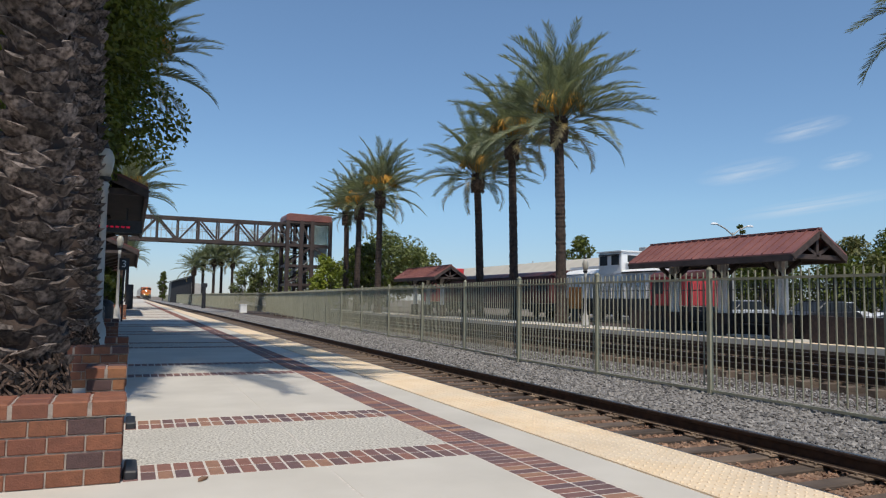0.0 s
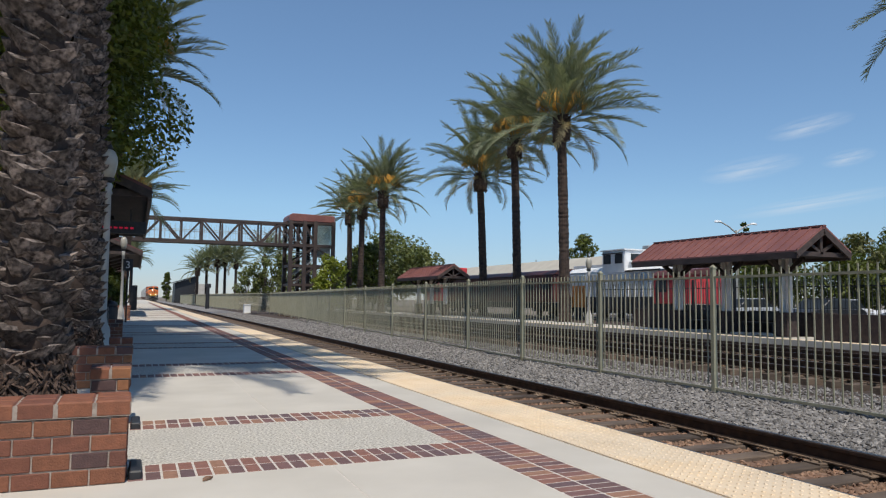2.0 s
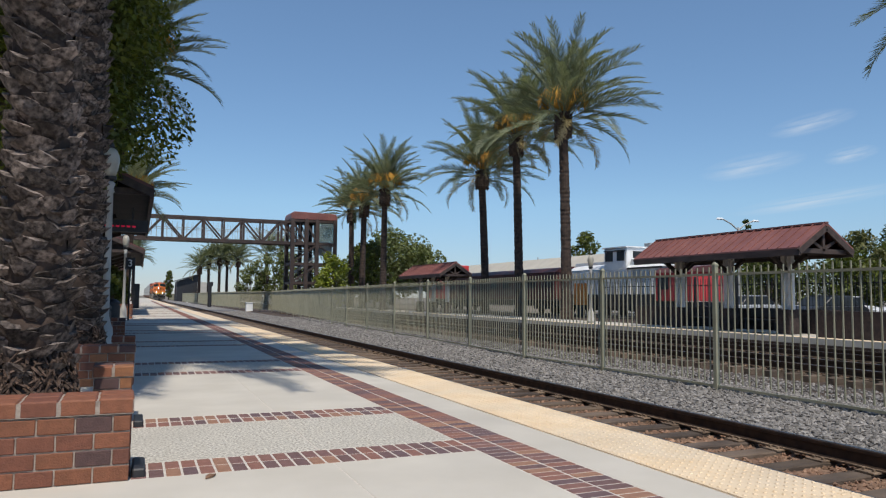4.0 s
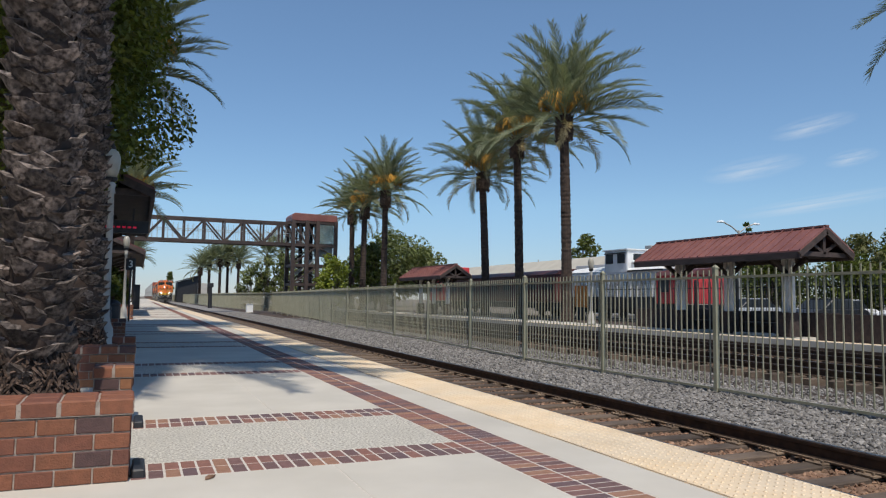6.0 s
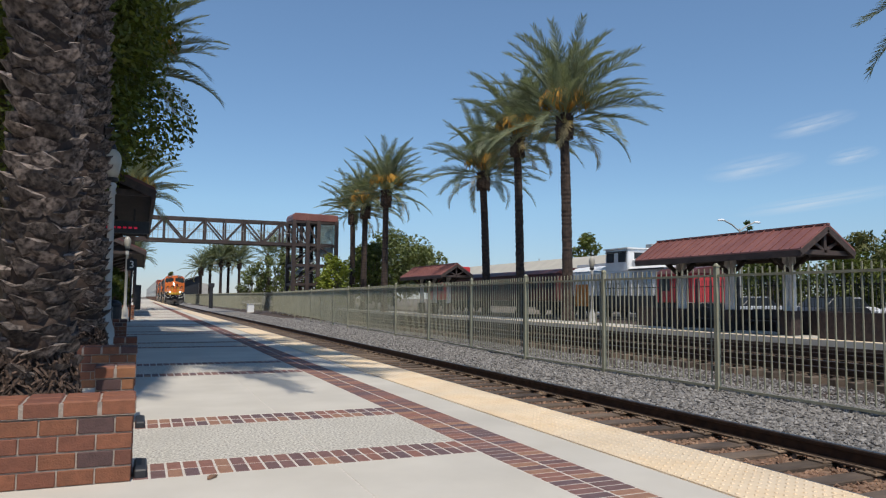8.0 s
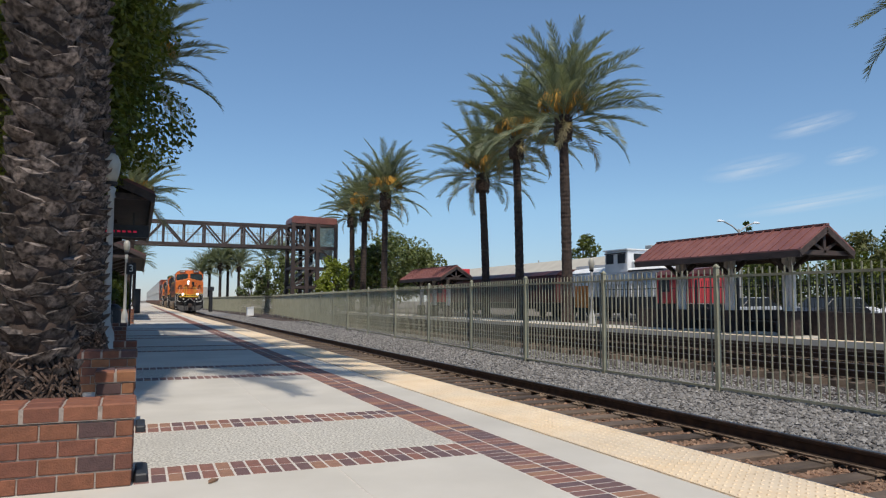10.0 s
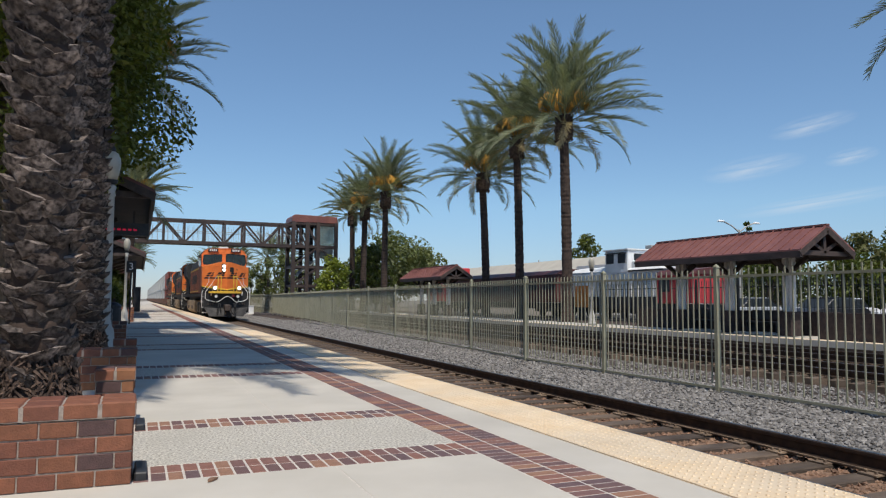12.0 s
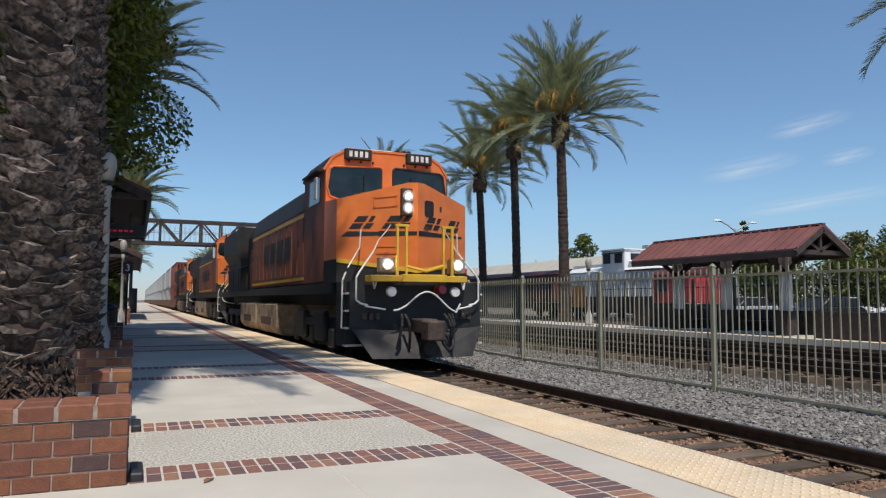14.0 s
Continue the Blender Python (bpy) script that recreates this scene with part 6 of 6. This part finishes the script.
    solid(bm, [(-1.50, 0.35, 0.72), (1.50, 0.35, 0.72), (1.50, 0.35, 1.78), (-1.50, 0.35, 1.78)], [(-1.50, 1.0, 0.72), (1.50, 1.0, 0.72), (1.50, 1.0, 1.78), (-1.50, 1.0, 1.78)])
    part("pilot_plate", bm, BLACK, L)
    bm = bm_new()
    for s in (-1, 1):
        solid(bm, [(0, -0.28, 0.20), (s * 1.12, -0.05, 0.20), (s * 1.48, 0.25, 0.82), (0, 0.05, 0.72)], [(0, -0.20, 0.20), (s * 1.12, 0.03, 0.20), (s * 1.48, 0.34, 0.82), (0, 0.13, 0.72)])
    part("plow", bm, PLOW, L, "dusty grey snow plow")
    bm = bm_new()
    box(bm, (0, -0.02, 0.86), (0.36, 0.75, 0.30))
    prism(bm, [(-0.20, -0.78), (0.10, -0.82), (0.26, -0.6), (0.20, -0.36), (-0.2, -0.36)], "z", 0.58, 0.98)
    bevel(bm, 0.03)
    part("coupler", bm, RUSTY, L)
    bm = bm_new()
    rod(bm, (0.02, -0.30, 0.42), (0.02, -0.38, 0.42), 0.20, 0.16, 12)
    part("hose_bracket", bm, BLACK, L)
    bm = bm_new()
    for x, d in ((-0.55, -0.1), (-0.48, 0.1), (0.40, 0.16), (0.50, 0.05), (0.58, -0.05)):
        pts = [(x + d * u, -0.18 - 0.16 * math.sin(math.pi * u), 1.10 - 0.72 * u + 0.12 * math.sin(3 * u)) for u in (0, 0.25, 0.5, 0.75, 1)]
        part("air_hose", pipe(bm, pts, 0.03, 7), BLACK, L)
        bm = bm_new()
    pipe(bm, [(0.25, -0.3, 0.75), (0.30, -0.42, 0.48), (0.42, -0.40, 0.36), (0.55, -0.30, 0.44), (0.6, -0.2, 0.8)], 0.035, 7)
    part("air_hose", bm, BLACK, L)
    bm = bm_new()
    pts = []
    for i in range(17):
        u = i / 16
        pts.append((-0.72 + 1.5 * u, -0.16, 1.38 + 0.22 * math.sin(math.pi * (2.0 * u - 0.5)) * (1 if 0.15 < u < 0.85 else 0.9) - 0.06 * u + (0.2 if u > 0.95 else 0)))
    pipe(bm, pts, 0.019, 8)
    part("uncoupling_lever", bm, WHITE, L, "white wavy uncoupling lever")
    bm = bm_new()
    rod(bm, (0.43, -0.03, 1.62), (0.43, 0.3, 1.62), 0.09, 0.09, 12)
    part("marker_lamp", bm, mat("marker_red", (0.35, 0.03, 0.05), (0.45, 0.05, 0.07), 9, 0.3, own=True), L, "unlit red marker lamp")
    for x in (-1.2, -1.05, -0.9, 0.9, 1.05, 1.2):
        part("mu_receptacle", bevel(box(bm_new(), (x, 0.33, 1.05), (0.10, 0.06, 0.14)), 0.012), RUSTY, L)
    # trucks, wheels, tank
    for y0 in (2.0, 18.2):
        bm = bm_new()
        box(bm, (0, y0 + 1.9, 0.55), (1.4, 4.4, 0.35))
        truck = part("truck", bm, BLACK, L)
        for s in (-1, 1):
            bm = bm_new()
            prism(bm, [(y0 - 0.35, 0.62), (y0 + 0.3, 0.30), (y0 + 3.5, 0.30), (y0 + 4.15, 0.62), (y0 + 4.1, 0.98), (y0 - 0.3, 0.98)], "x", s * 1.18, s * 1.36)
            bevel(bm, 0.04)
            part("side_frame", bm, BLACK, truck)
            for k in range(3):
                bm = bm_new()
                rod(bm, (s * 0.69, y0 + k * 1.9, 0.51), (s * 0.83, y0 + k * 1.9, 0.51), 0.51, 0.50, 24)
                part("wheel", bm, STEEL_RAIL, truck)
                bm = bm_new()
                box(bm, (s * 1.42, y0 + k * 1.9, 0.52), (0.14, 0.42, 0.44))
                bevel(bm, 0.04)
                part("axle_box", bm, BLACK, truck)
    for s in (-1, 1):
        bm = bm_new()
        for yy in (3.0, 5.1):
            box(bm, (s * 1.44, yy, 0.78), (0.16, 0.95, 0.72))
        box(bm, (s * 1.42, 4.05, 0.86), (0.10, 1.4, 0.2))
        bevel(bm, 0.05)
        part("spring_plank", bm, BLACK, L)
    p = [(-1.56, 0.52), (-1.34, 0.28), (1.34, 0.28), (1.56, 0.52), (1.56, 1.30), (-1.56, 1.30)]
    for ya, yb in ((8.4, 12.2), (12.5, 16.6)):
        bm = bm_new()
        solid(bm, [(x, ya, z) for x, z in p], [(x, yb, z) for x, z in p])
        bevel(bm, 0.06)
        tank = part("fuel_tank", bm, TAN, L, "tan dust-covered fuel tank")
        for s in (-1, 1):
            part("recess", bevel(box(bm_new(), (s * 1.555, (ya + yb) / 2, 0.72), (0.03, 1.9, 0.26)), 0.008), RUSTY, tank)
    bm = bm_new()
    box(bm, (0, 12.1, 1.50), (1.9, 23.4, 0.5))
    part("underframe", bm, BLACK, L)
    bm = bm_new()
    box(bm, (0, 23.8, 0.86), (0.36, 0.8, 0.30))
    part("rear_coupler", bm, RUSTY, L)
    return L


def container_bm(bm, y0, y1, z0, z1):
    """A corrugated shipping container."""
    n = int((y1 - y0) / 0.28)
    box(bm, (0, (y0 + y1) / 2, (z0 + z1) / 2), (2.36, y1 - y0 - 0.04, z1 - z0 - 0.04))
    for s in (-1, 1):
        for k in range(n):
            box(bm, (s * 1.20, y0 + (k + 0.5) * (y1 - y0) / n, (z0 + z1) / 2), (0.05, 0.14, z1 - z0 - 0.3))
        for z in (z0 + 0.08, z1 - 0.08):
            box(bm, (s * 1.20, (y0 + y1) / 2, z), (0.08, y1 - y0, 0.15))
        for y in (y0 + 0.08, y1 - 0.08):
            box(bm, (s * 1.20, y, (z0 + z1) / 2), (0.08, 0.15, z1 - z0))
        for k in range(7):
            box(bm, (-1.0 + k * 0.333, y0 - 0.0, (z0 + z1) / 2), (0.14, 0.05, z1 - z0 - 0.3))


def well_car(top, low, words):
    c = thing("container_car", words, "freight car", group="container cars of the train")
    bm = bm_new()
    for s in (-1, 1):
        box(bm, (s * 1.40, 9.1, 0.95), (0.14, 14.6, 0.9))
        for k in range(15):
            box(bm, (s * 1.49, 2.4 + k * 0.96, 0.95), (0.06, 0.08, 0.85))
    box(bm, (0, 9.1, 0.45), (2.8, 14.0, 0.12))
    for y in (1.0, 17.2):
        box(bm, (0, y, 1.15), (2.7, 2.0, 0.3))
    part("well", bm, WELL, c)
    for y in (1.0, 17.2):
        for s in (-1, 1):
            for d in (-0.85, 0.85):
                bm = bm_new()
                rod(bm, (s * 0.69, y + d, 0.46), (s * 0.83, y + d, 0.46), 0.46, 0.45, 18)
                part("wheel", bm, STEEL_RAIL, c)
            bm = bm_new()
            prism(bm, [(y - 1.2, 0.40), (y - 0.4, 0.30), (y + 0.4, 0.30), (y + 1.2, 0.40), (y + 1.0, 0.75), (y - 1.0, 0.75)], "x", s * 1.0, s * 1.12)
            part("side_frame", bm, RUSTY, c)
    bm = bm_new()
    container_bm(bm, 2.9, 15.1, 0.55, 3.10)
    part("container", bm, low, c)
    bm = bm_new()
    container_bm(bm, 2.2, 15.9, 3.12, 5.85)
    part("container", bm, top, c)
    return c


def train():
    first = locomotive()
    units = [(first, 0.0)]
    for d in (24.5, 49.0):
        units.append((copy_thing(first, pose(TRACK_X, 300 + d, RAIL_Z)), d))
    red = well_car(CONT_RED, CONT_RED, "well car with two stacked red-brown containers")
    units.append((red, 73.2))
    white = well_car(CONT_WHITE, CONT_WHITE, "well car with two stacked pale grey containers")
    units.append((white, 91.6))
    for k in range(14):
        units.append((copy_thing(white, pose(TRACK_X, 400 + 18.4 * k, RAIL_Z)), 110.0 + 18.4 * k))
    return units


TRAIN = train()


# ---- what moves ----
def motions():
    """The train comes in along its track, slowing a little."""
    rows = []
    for k in range(29):
        s = 14 - k * 0.5
        rows.append((k * 0.5, 14.03 + 18.18 * s + 0.165 * s ** 2 + 0.0021 * s ** 3))
    for unit, d in TRAIN:
        walk(unit, [(t, pose(TRACK_X, y + d, RAIL_Z)) for t, y in rows])


motions()
